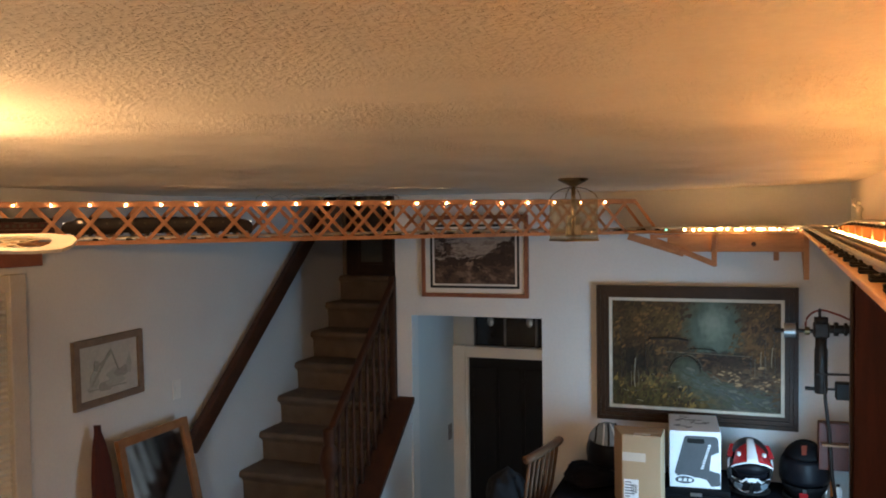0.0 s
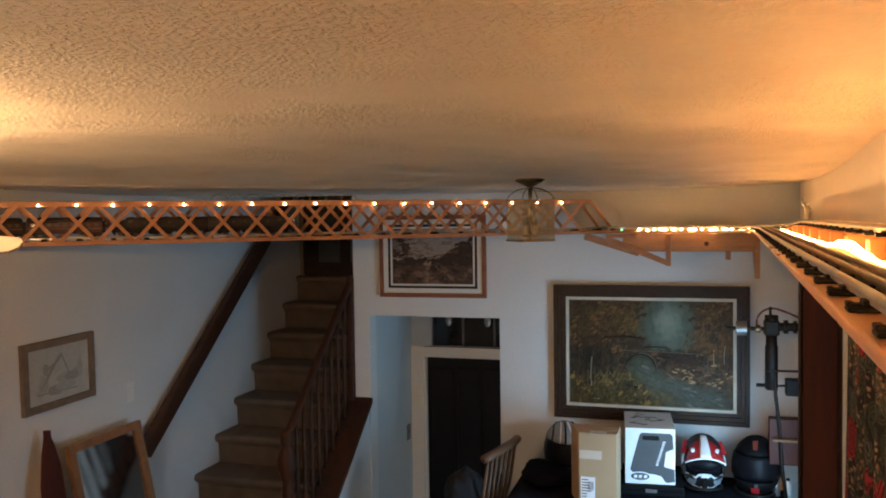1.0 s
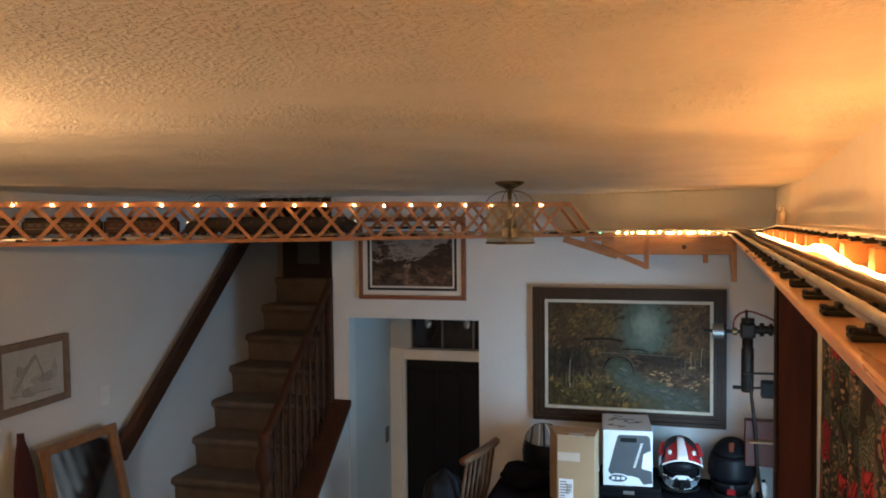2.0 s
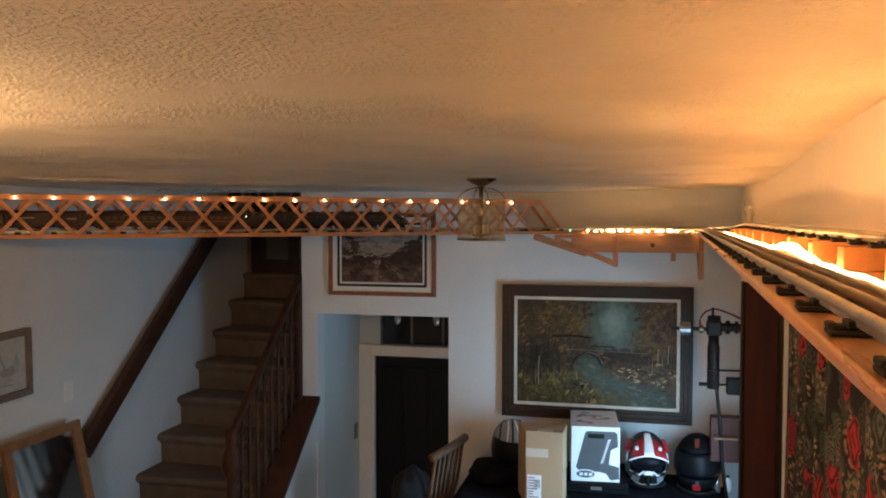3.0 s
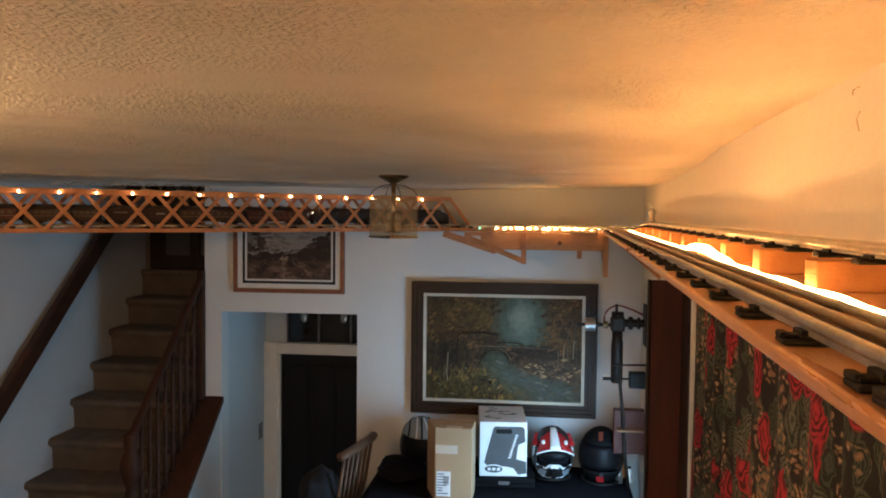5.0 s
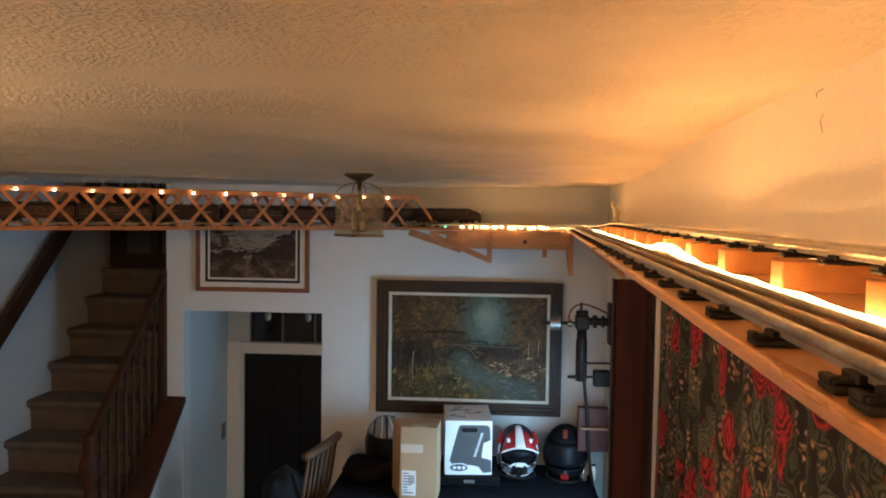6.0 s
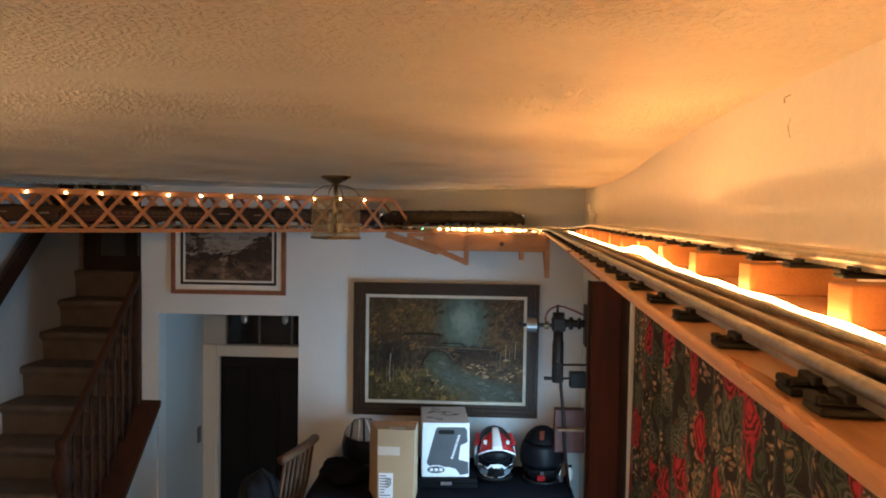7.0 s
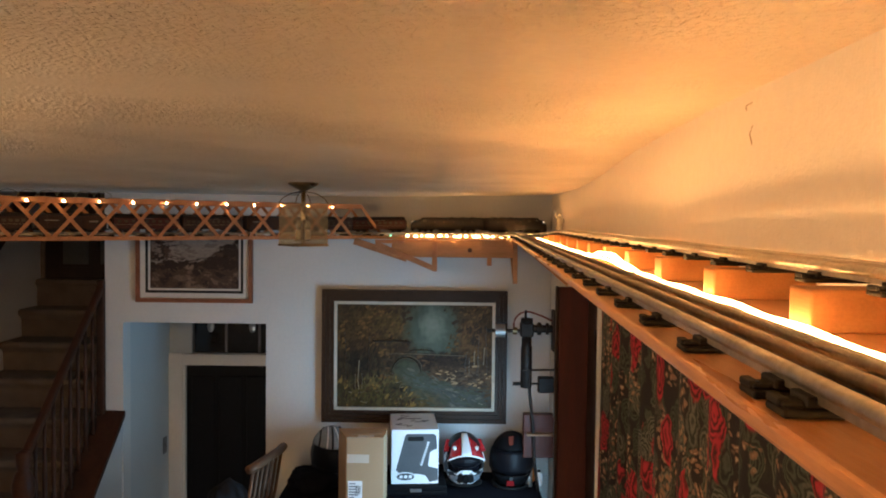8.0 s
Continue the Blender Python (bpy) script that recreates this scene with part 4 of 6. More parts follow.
def locomotive(front):
    """A streamlined diesel, 0.425 m long, nose at +x."""
    t = thing("locomotive", None, "black-brown streamlined toy diesel locomotive with lit headlight", "locomotive", "train")
    part("body", loft([(-0.2155, 0.031, 0.017, 0.084), (-0.208, 0.033, 0.015, 0.086), (0.115, 0.033, 0.015, 0.086), (0.128, 0.033, 0.015, 0.087),
                       (0.146, 0.032, 0.015, 0.085), (0.156, 0.032, 0.015, 0.076), (0.180, 0.031, 0.015, 0.071), (0.198, 0.027, 0.014, 0.064),
                       (0.209, 0.020, 0.012, 0.052), (0.213, 0.013, 0.011, 0.040)], BODY), LOCO, t, "rounded locomotive body", True)
    for side in (-1, 1):
        part("stripe", box(-0.20, 0.15, side * 0.0335 - 0.0006, side * 0.0335 + 0.0006, 0.040, 0.0415), CARDARK, t)
        for k in range(5):
            part("porthole", rod((-0.15 + 0.055 * k, side * 0.0325, 0.060), (-0.15 + 0.055 * k, side * 0.0342, 0.060), 0.006, n=10), CARWIN, t)
        part("cab_window", box(0.118, 0.140, side * 0.0325 - 0.001, side * 0.0325 + 0.001, 0.060, 0.074), CARWIN, t)
        part("number_board", box(0.170, 0.182, side * 0.0275 - 0.004, side * 0.0275 + 0.004, 0.0665, 0.0725, 0.001), LETTER, t, "pale number board")
        part("windshield", beam((0.1495, side * 0.004, 0.0785), (0.1495, side * 0.025, 0.0785), 0.002, 0.012, up=(-0.5, 0, 1)), CARWIN, t)
    part("headlight", rod((0.196, 0, 0.0605), (0.2045, 0, 0.0595), 0.0048, n=10), LOCOLAMP, t, "lit headlight")
    for k in range(3):
        part("roof_fan", rod((-0.15 + 0.06 * k, 0, 0.084), (-0.15 + 0.06 * k, 0, 0.0885), 0.013, n=14), ROOF, t)
    part("fuel_tank", box(-0.05, 0.05, -0.024, 0.024, 0.006, 0.016, 0.003), IRON, t)
    part("coupler", rod((-0.224, 0, 0.014), (-0.20, 0, 0.014), 0.004, n=8), IRON, t)
    part("pilot", prism([(-0.024, 0.004), (0.024, 0.004), (0.020, 0.016), (-0.020, 0.016)], 0.01, "x", 0.196), IRON, t)
    trucks(t, (-0.125, 0.125), 3)
    return t


def carriage(paint, windows, label, roof=ROOF):
    t = thing("passenger_car", None, label, "train car", "train")
    part("body", loft([(-0.158, 0.029, 0.015, 0.074), (-0.155, 0.0325, 0.014, 0.078), (0.155, 0.0325, 0.014, 0.078), (0.158, 0.029, 0.015, 0.074)], BODY), paint, t)
    part("roof", loft([(-0.156, 0.026, 0.072, 0.086), (-0.148, 0.029, 0.070, 0.089), (0.148, 0.029, 0.070, 0.089), (0.156, 0.026, 0.072, 0.086)],
                      [(-1, 0), (-0.9, 0.5), (-0.5, 0.9), (0, 1), (0.5, 0.9), (0.9, 0.5), (1, 0)]), roof, t, smooth=True)
    for side in (-1, 1):
        for k in range(windows):
            x = -0.13 + 0.26 * k / max(1, windows - 1)
            part("window", box(x - 0.0085, x + 0.0085, side * 0.033 - 0.0007, side * 0.033 + 0.0007, 0.046, 0.060), CARWIN, t)
        part("lettering", box(-0.03, 0.03, side * 0.0331 - 0.0006, side * 0.0331 + 0.0006, 0.0655, 0.0675), LETTER, t, "row of small pale lettering")
        part("trim_line", box(-0.153, 0.153, side * 0.0329 - 0.0006, side * 0.0329 + 0.0006, 0.036, 0.0375), STRIPE, t)
    part("vestibule", box(0.157, 0.168, -0.016, 0.016, 0.016, 0.070, 0.002), ROOF, t)
    part("vestibule", box(-0.168, -0.157, -0.016, 0.016, 0.016, 0.070, 0.002), ROOF, t)
    trucks(t, (-0.105, 0.105), 2)
    return t


def freight(paint, label):
    t = thing("box_car", None, label, "train car", "train")
    part("body", box(-0.150, 0.150, -0.032, 0.032, 0.016, 0.078, 0.003), paint, t)
    part("roof", prism([(-0.034, 0.078), (0.034, 0.078), (0.034, 0.081), (0, 0.087), (-0.034, 0.081)], 0.304, "x", -0.152), ROOF, t)
    for side in (-1, 1):
        part("sliding_door", box(-0.035, 0.035, side * 0.0335 - 0.002, side * 0.0335 + 0.002, 0.018, 0.076, 0.001), paint, t)
        for k in range(10):
            x = -0.138 + 0.0307 * k
            if abs(x) > 0.04:
                part("rib", box(x - 0.0012, x + 0.0012, side * 0.0325 - 0.001, side * 0.0325 + 0.001, 0.018, 0.076), paint, t)
        part("lettering", box(-0.12, -0.06, side * 0.0338 - 0.0006, side * 0.0338 + 0.0006, 0.052, 0.057), LETTER, t, "row of small pale lettering")
        part("lettering", box(0.07, 0.11, side * 0.0338 - 0.0006, side * 0.0338 + 0.0006, 0.046, 0.054), LETTER, t, "row of small pale lettering")
    part("coupler", rod((-0.17, 0, 0.014), (0.17, 0, 0.014), 0.0035, n=8), IRON, t)
    trucks(t, (-0.10, 0.10), 2)
    return t


TRAIN = []  # thing, distance of its middle behind the train's head, half its truck spacing, turned round
lead = locomotive(True)
TRAIN.append((lead, 0.213, 0.125, False))
TRAIN.append((copy_thing(lead, Matrix.Identity(4)), 0.213 + 0.4305, 0.125, True))
first = carriage(MAROON, 9, "maroon toy passenger car with a row of windows")
second = carriage(CARDARK, 11, "dark brown toy passenger car with many small windows")
third = carriage(CARDARK, 9, "dark brown toy passenger car with wide window spacing")
goods = freight(CARDARK, "dark brown toy box car with pale lettering")
gap = 0.435 * 2 + 0.012
for i, proto in enumerate((first, third, goods, second, first, goods, second)):
    mid_back = gap + 0.168 + 0.337 * i
    TRAIN.append((proto if i < 4 else copy_thing(proto, Matrix.Identity(4)), mid_back, 0.105, False))

# ---- ceiling lantern ----


def lantern():
    t = thing("lantern", pose(-0.610, 3.37, 0, 0, 0, 38), "brass ceiling lantern with clear glass panes", "ceiling lamp")
    zt, zb, w = E + 0.072, E - 0.098, 0.074
    top = ceiling_height(-0.61, 3.37)
    part("canopy", lathe([(0.012, top - 0.034), (0.022, top - 0.028), (0.046, top - 0.016), (0.064, top - 0.005), (0.060, top + 0.004)], 24), BRASS, t, "fluted brass canopy", True)
    part("stem", rod((0, 0, zb + 0.012), (0, 0, top - 0.03), 0.0095), PALEBRASS, t, "pale brass centre stem", True)
    part("finial", lathe([(0.001, zb - 0.002), (0.008, zb + 0.006), (0.004, zb + 0.014), (0.010, zb + 0.02), (0.006, zb + 0.03)], 12), BRASS, t, smooth=True)
    for a in range(4):
        c, s = math.cos(math.pi / 2 * a), math.sin(math.pi / 2 * a)
        rot = lambda x, y, z: (c * x - s * y, s * x + c * y, z)
        part("corner_bar", beam(rot(w, w, zb), rot(w, w, zt + 0.006), 0.006, 0.006), BRASS, t)
        part("bottom_bar", beam(rot(-w, w, zb), rot(w, w, zb), 0.006, 0.008), BRASS, t)
        p = part("pane", beam(rot(-w + 0.002, w, (zb + zt) / 2), rot(w - 0.002, w, (zb + zt) / 2), 0.002, zt - zb - 0.004), GLASS, t, "bevelled glass pane")
        p.visible_shadow = False
        part("scroll_arm", tube([rot(w, w, zt), rot(w * 0.85, w * 0.85, zt + 0.022), rot(w * 0.5, w * 0.5, zt + 0.042), rot(0.006, 0.006, zt + 0.05)], 0.0022, 6), BRASS, t)
        part("candle_tube", rod(rot(0.026, 0.0, zb + 0.022), rot(0.026, 0.0, zb + 0.062), 0.007, n=10), FANWHITE, t)
        part("candle_bulb", lathe([(0.004, 0), (0.009, 0.012), (0.007, 0.028), (0.001, 0.042)], 10, c=rot(0.026, 0.0, zb + 0.063)), CRYSTAL, t, smooth=True)
    part("tray", lathe([(0.034, zb + 0.016), (0.038, zb + 0.022), (0.030, zb + 0.024)], 16), BRASS, t, smooth=True)


lantern()


def ceiling_fan():
    hub, tip = Vector((-1.70, 0.90, 0)), Vector((-1.178, 1.235, 0))
    ax = (tip - hub).normalized()
    rz = math.degrees(math.atan2(ax.y, ax.x))
    t = thing("ceiling_fan", pose(hub.x, hub.y, E, 0, 0, rz), "ceiling fan with added uplight bowl, cream blades and cane insets", "ceiling fan")
    L = (tip - hub).length
    part("motor", lathe([(0.04, -0.085), (0.085, -0.075), (0.09, -0.025), (0.07, 0.005), (0.02, 0.015)], 24), BRASS, t, "brass motor housing", True)
    part("down_rod", rod((0, 0, 0.01), (0, 0, 0.215), 0.010), BRASS, t)
    # unseen bowl added under the bulb, shields the walls from it
    part("light_guard", lathe([(0.02, 0.017), (0.07, 0.025), (0.092, 0.045), (0.088, 0.045), (0.066, 0.029), (0.018, 0.022)], 20), FANWHITE, t, "added cream bowl that keeps lamp light off the walls", True)
    for k in range(4):
        blade = thing("blade", pose(0, 0, 0, 0, 0, 90 * k))
        blade.parent = t
        q = pose(0, 0, -0.032, 13, 1.0, 0)
        fr = bmesh.new()
        outer = [(0.20, -0.05), (L - 0.06, -0.068), (L - 0.012, -0.052), (L, -0.02), (L, 0.02), (L - 0.012, 0.052), (L - 0.06, 0.068), (0.20, 0.05)]
        inner = [(0.24, -0.032), (L - 0.085, -0.046), (L - 0.05, -0.036), (L - 0.042, -0.014), (L - 0.042, 0.014), (L - 0.05, 0.036), (L - 0.085, 0.046), (0.24, 0.032)]
        for zz in (0.003, -0.003):
            o = [fr.verts.new((x, y, zz)) for x, y in outer]
            i_ = [fr.verts.new((x, y, zz)) for x, y in inner]
            for a in range(8):
                fr.faces.new((o[a], o[(a + 1) % 8], i_[(a + 1) % 8], i_[a]))
        fr.verts.ensure_lookup_table()
        for a in range(8):
            b = (a + 1) % 8
            fr.faces.new((fr.verts[a], fr.verts[b], fr.verts[16 + b], fr.verts[16 + a]))
            fr.faces.new((fr.verts[8 + a], fr.verts[8 + b], fr.verts[24 + b], fr.verts[24 + a]))
        part("blade_frame", fr, FANWHITE, blade, "cream blade rim").matrix_basis = q
        cane = bmesh.new()
        for i in range(24):
            for sgn in (-1, 1):
                x0 = 0.16 + 0.026 * i
                p0, p1 = Vector((x0, -0.046, 0)), Vector((x0 + 0.092, 0.046, 0)) if sgn > 0 else Vector((x0 - 0.092, 0.046, 0))
                a, b = p0, p1
                lo, hi = 0.235, L - 0.045
                if min(a.x, b.x) < lo or max(a.x, b.x) > hi:
                    continue
                beam(a, b, 0.005, 0.0012, bm=cane)
        part("cane_inset", cane, CANE, blade, "woven cane inset").matrix_basis = q
        part("blade_iron", beam((0.07, 0, 0.0), (0.23, 0, -0.030), 0.03, 0.004), BRASS, blade)
    return t


ceiling_fan()

# ---- pictures ----


def frame_bars(t, x0, x1, z0, z1, w, depth, m, y=0.0, name="frame_bar", steps=1, label=""):
    """Four mitred bars with stepped moulding round an opening; the picture faces -y."""
    for k in range(steps):
        a, b = w * k / steps, w * (k + 1) / steps
        d = depth * (1 - 0.28 * k) if k != 1 else depth * 0.72
        for corners in (((x0 + a, z1 - a), (x1 - a, z1 - a), (x1 - b, z1 - b), (x0 + b, z1 - b)),
                        ((x0 + a, z0 + a), (x1 - a, z0 + a), (x1 - b, z0 + b), (x0 + b, z0 + b)),
                        ((x0 + a, z0 + a), (x0 + a, z1 - a), (x0 + b, z1 - b), (x0 + b, z0 + b)),
                        ((x1 - a, z0 + a), (x1 - a, z1 - a), (x1 - b, z1 - b), (x1 - b, z0 + b))):
            part(name, prism(corners, d, "y", y - d), m, t, label)


def brushwork(t, rule, palette, w, h, origin, count, size, seed):
    """Short raised dabs of paint, one mesh for each colour of the palette; rule(x, z, random) names the colour."""
    rnd = random.Random(seed)
    meshes = {}
    for _ in range(count):
        x, z = rnd.uniform(-w / 2, w / 2), rnd.uniform(-h / 2, h / 2)
        told = rule(x, z, rnd)
        if told is None:  # left as the smooth ground
            continue
        key, turn, long = told
        bm = meshes.setdefault(key, bmesh.new())
        a = turn + rnd.uniform(-0.5, 0.5)
        k = rnd.choice((0.6, 0.8, 1.0, 1.3, 2.0))
        l, b = size * long * k * rnd.uniform(0.6, 1.2), size * k * rnd.uniform(0.3, 0.6)
        y = rnd.uniform(0.0002, 0.0012) / (0.5 + 0.5 * k)
        ring = []
        for i in range(7):
            c = 2 * math.pi * i / 7
            px, pz = l * math.cos(c), b * math.sin(c)
            qx, qz = x + px * math.cos(a) - pz * math.sin(a), z + px * math.sin(a) + pz * math.cos(a)
            ring.append(bm.verts.new((max(-w / 2, min(w / 2, qx)), -y, max(-h / 2, min(h / 2, qz)))))
        bm.faces.new(ring)
    for key, bm in sorted(meshes.items()):
        c = palette[key]
        o = part("brushwork", bm, mat(key + " oil paint", c, tuple(v * 0.65 for v in c), 0.6, scale=40, fine=300, spec=0.3), t)
        tagged(o, kind="stuff")
        o.location = origin


def pick(x, z, r, options):
    """Colours that lie in patches, so that neighbouring dabs are mostly alike."""
    k = 0.5 + 0.85 * noise.noise((x * 15, z * 18, len(options))) + 0.15 * noise.noise((x * 50, z * 50, 4)) + r.uniform(-0.10, 0.10)
    return options[max(0, min(len(options) - 1, int(k * len(options))))]


def landscape_rule(x, z, r):
    x, z = x + r.uniform(-0.02, 0.02), z + r.uniform(-0.015, 0.015)
    if ((x - 0.10) / 0.15) ** 2 + ((z - 0.17) / 0.18) ** 2 < 1 + r.uniform(-0.25, 0.2):
        return None
    if -0.09 > z and abs(x - (0.0 + (-0.09 - z) * 1.35)) < 0.05 + (-0.09 - z) * 1.0:
        return (pick(x, z, r, ("river", "deep teal", "river light")), -0.3, 2.2) if r.random() < 0.25 else None
    if ((x + 0.05) / 0.085) ** 2 + ((z + 0.09) / 0.085) ** 2 < 1 or r.random() < 0.45:
        return None
    if -0.16 < x < 0.33 and -0.10 < z < 0.012:
        return pick(x, z, r, ("near black", "umber", "near black", "brown", "bank")), 0.2, 1.0
    if x > 0.02 and -0.20 < z < -0.06:
        return pick(x, z, r, ("bank", "brown", "umber", "pale", "bank")), 0.1, 1.2
    if x < 0.05 and z < -0.14:
        return pick(x, z, r, ("yellow", "olive", "green", "umber", "yellow")), 1.1, 1.1
    if x < -0.22 and z < 0.03:
        return pick(x, z, r, ("near black", "umber", "green", "near black")), 1.4, 1.3
    if z < -0.15:
        return pick(x, z, r, ("umber", "olive", "river", "deep teal")), 0.0, 1.5
    if noise.noise((x * 9, z * 9, 2)) > 0.05:
        return pick(x, z, r, ("ochre", "olive", "ochre", "brown")), 0.7, 1.0
    return pick(x, z, r, ("brown", "umber", "olive", "umber")), 0.9, 1.1


OILS = {"pale sky": (0.209, 0.252, 0.167), "teal sky": (0.105, 0.126, 0.081), "deep teal": (0.060, 0.060, 0.032), "olive": (0.080, 0.045, 0.013), "umber": (0.042, 0.021, 0.008),
        "near black": (0.017, 0.010, 0.004), "brown": (0.077, 0.037, 0.012), "green": (0.048, 0.036, 0.012), "river": (0.069, 0.078, 0.053), "river light": (0.135, 0.132, 0.097),
        "bank": (0.130, 0.068, 0.028), "pale": (0.406, 0.258, 0.128), "yellow": (0.277, 0.170, 0.041), "ochre": (0.169, 0.085, 0.023)}


def sepia_rule(x, z, r):
    hill = z < -0.03 + 0.17 * max(0.0, x - 0.02) / 0.25 + 0.02 * noise.noise((x * 20, 0, 0)) + (0.012 if x < 0 else 0)
    cliff = x < -0.16 and z > 0.0
    path = abs(x + 0.06 + 0.5 * (z + 0.05) + 0.03 * math.sin(z * 40)) < 0.028 + 0.12 * max(0, -0.06 - z) and z < -0.035
    if path:
        return pick(x, z, r, ("sepia pale", "sepia light", "sepia mid")), 0.6, 1.2
    if hill and z > -0.06:
        return pick(x, z, r, ("sepia dark", "sepia dark", "sepia mid")), 0.4, 1.1
    if hill:
        return pick(x, z, r, ("sepia dark", "sepia mid", "sepia mid", "sepia light")), -0.3, 1.3
    if cliff:
        return pick(x, z, r, ("sepia mid", "sepia dark", "sepia cloud")), 0.4, 1.2
    if r.random() < 0.8:
        return None
    return pick(x, z, r, ("sepia cloud", "sepia sky", "sepia sky")), 0.1, 2.2


SEPIAS = {"sepia dark": (0.040, 0.024, 0.018), "sepia mid": (0.090, 0.052, 0.038), "sepia light": (0.19, 0.125, 0.09), "sepia pale": (0.30, 0.21, 0.155),
          "sepia cloud": (0.23, 0.18, 0.155), "sepia sky": (0.32, 0.27, 0.235)}


def big_painting():
    t = thing("painting", pose(0, 4.998, E), "large oil landscape with stone bridge in dark walnut frame", "painting")
    frame_bars(t, -0.771, 0.358, -1.228, -0.416, 0.072, 0.045, FRAMEWOOD, 0, steps=3)
    frame_bars(t, -0.698, 0.286, -1.156, -0.488, 0.018, 0.022, LINEN, -0.002, "liner_bar", label="pale linen liner")
    w, h = 0.948, 0.632
    art = painted("oil landscape", [
        (-0.20, 0.20, 0.80, 0.30, (0.068, 0.043, 0.018), 0.6), (-0.12, 0.19, 0.34, 0.18, (0.120, 0.073, 0.022), 0.9), (-0.34, 0.06, 0.24, 0.14, (0.100, 0.050, 0.018), 0.9),
        (0.37, 0.13, 0.28, 0.38, (0.092, 0.049, 0.018), 0.7), (0.35, 0.12, 0.12, 0.14, (0.176, 0.087, 0.033), 0.9),
        (0.10, 0.17, 0.30, 0.38, (0.064, 0.083, 0.061), 0.35, 0.2), (0.12, 0.16, 0.20, 0.28, (0.104, 0.133, 0.102), 0.6, 0.12), (0.11, 0.19, 0.10, 0.12, (0.208, 0.231, 0.185), 0.9, 0.08),
        (-0.36, -0.03, 0.26, 0.24, (0.021, 0.014, 0.009), 0.6), (-0.13, 0.055, 0.22, 0.075, (0.050, 0.029, 0.017), 0.4), (0.14, -0.045, 0.46, 0.13, (0.032, 0.018, 0.013), 0.35),
        (-0.05, -0.085, 0.15, 0.16, (0.056, 0.063, 0.036), 0.3, 0.3), (0.22, -0.11, 0.50, 0.10, (0.092, 0.055, 0.028), 0.6), (0.37, -0.13, 0.22, 0.08, (0.132, 0.087, 0.053), 0.8),
        (-0.02, -0.15, 0.15, 0.16, (0.072, 0.087, 0.069), 0.5, 0.25), (0.08, -0.215, 0.32, 0.13, (0.080, 0.098, 0.083), 0.5, 0.25), (0.28, -0.255, 0.50, 0.12, (0.068, 0.073, 0.065), 0.5, 0.35),
        (-0.26, -0.235, 0.44, 0.16, (0.104, 0.081, 0.024), 0.6), (-0.22, -0.17, 0.24, 0.09, (0.160, 0.119, 0.040), 0.9), (0.04, -0.275, 0.20, 0.09, (0.124, 0.081, 0.020), 0.8),
        (-0.09, -0.20, 0.14, 0.05, (0.024, 0.018, 0.011), 0.7),
    ], (0.048, 0.032, 0.017), 0.5)
    c = part("canvas", box(-w / 2, w / 2, -0.006, 0.0, -h / 2, h / 2), art, t, "brushed oil landscape")
    c.location = (-0.206, -0.006, -0.822)
    brushwork(t, landscape_rule, OILS, w, h, (-0.206, -0.0122, -0.822), 4600, 0.0085, 21)
    pale, dark = mat("pale paint strokes", (0.50, 0.42, 0.29), (0.28, 0.23, 0.15), 0.5, scale=60), mat("umber paint strokes", (0.035, 0.022, 0.014), (0.018, 0.012, 0.008), 0.5, scale=60)
    faint = mat("dull tan paint strokes", (0.20, 0.155, 0.10), (0.10, 0.075, 0.048), 0.5, scale=60)
    ox, oz, y = -0.206, -0.822, -0.0140
    arch = [(ox - 0.050 + 0.088 * math.cos(a), y, oz - 0.095 + 0.088 * math.sin(a)) for a in (math.pi * k / 12 for k in range(13))]
    part("brush_stroke", tube(arch, 0.006, 6, flat=0.3), dark, t)
    part("brush_stroke", tube([(p[0] * 1 + 0.010, y, p[2] + 0.007) for p in arch[1:9]], 0.0016, 5), faint, t)
    part("brush_stroke", tube([(ox - 0.16, y, oz + 0.015), (ox + 0.05, y, oz + 0.012), (ox + 0.31, y, oz + 0.004)], 0.0020, 5), faint, t)
    part("brush_stroke", tube([(ox - 0.25, y, oz + 0.09), (ox - 0.12, y, oz + 0.097), (ox - 0.03, y, oz + 0.085)], 0.008, 6), dark, t)
    part("brush_stroke", tube([(ox - 0.03, y, oz + 0.035), (ox + 0.06, y, oz + 0.040), (ox + 0.12, y, oz + 0.030)], 0.006, 6, flat=0.4), dark, t)
    part("brush_stroke", tube([(ox - 0.340, y, oz - 0.205), (ox - 0.346, y, oz - 0.15), (ox - 0.338, y, oz - 0.03)], 0.0085, 6, flat=0.3), pale, t)
    rnd = random.Random(11)
    for x, z, hgt, m in ((-0.362, -0.20, 0.09, faint), (-0.322, -0.20, 0.10, faint), (0.335, -0.11, 0.10, faint), (0.368, -0.065, 0.10, pale), (0.424, -0.05, 0.11, pale), (0.395, -0.07, 0.08, faint),
                         (0.315, -0.10, 0.13, dark), (-0.42, -0.15, 0.3, dark), (0.385, -0.11, 0.24, dark), (-0.28, -0.10, 0.22, dark), (0.445, -0.12, 0.26, dark)):
        part("brush_stroke", tube([(ox + x, y, oz + z), (ox + x + rnd.uniform(-.004, .004), y, oz + z + hgt * 0.5), (ox + x + rnd.uniform(-.01, .01), y, oz + z + hgt)], 0.0036, 5, flat=0.4), m, t)
    for k in range(44):
        x, z = rnd.uniform(-0.42, 0.44), rnd.uniform(-0.29, -0.11)
        l = rnd.uniform(0.012, 0.04)
        part("brush_stroke", tube([(ox + x, y + 0.001, oz + z), (ox + x + l, y + 0.001, oz + z + rnd.uniform(-.01, .012))], 0.0024, 5, flat=0.4), rnd.choice((faint, dark, faint, pale)), t)


big_painting()


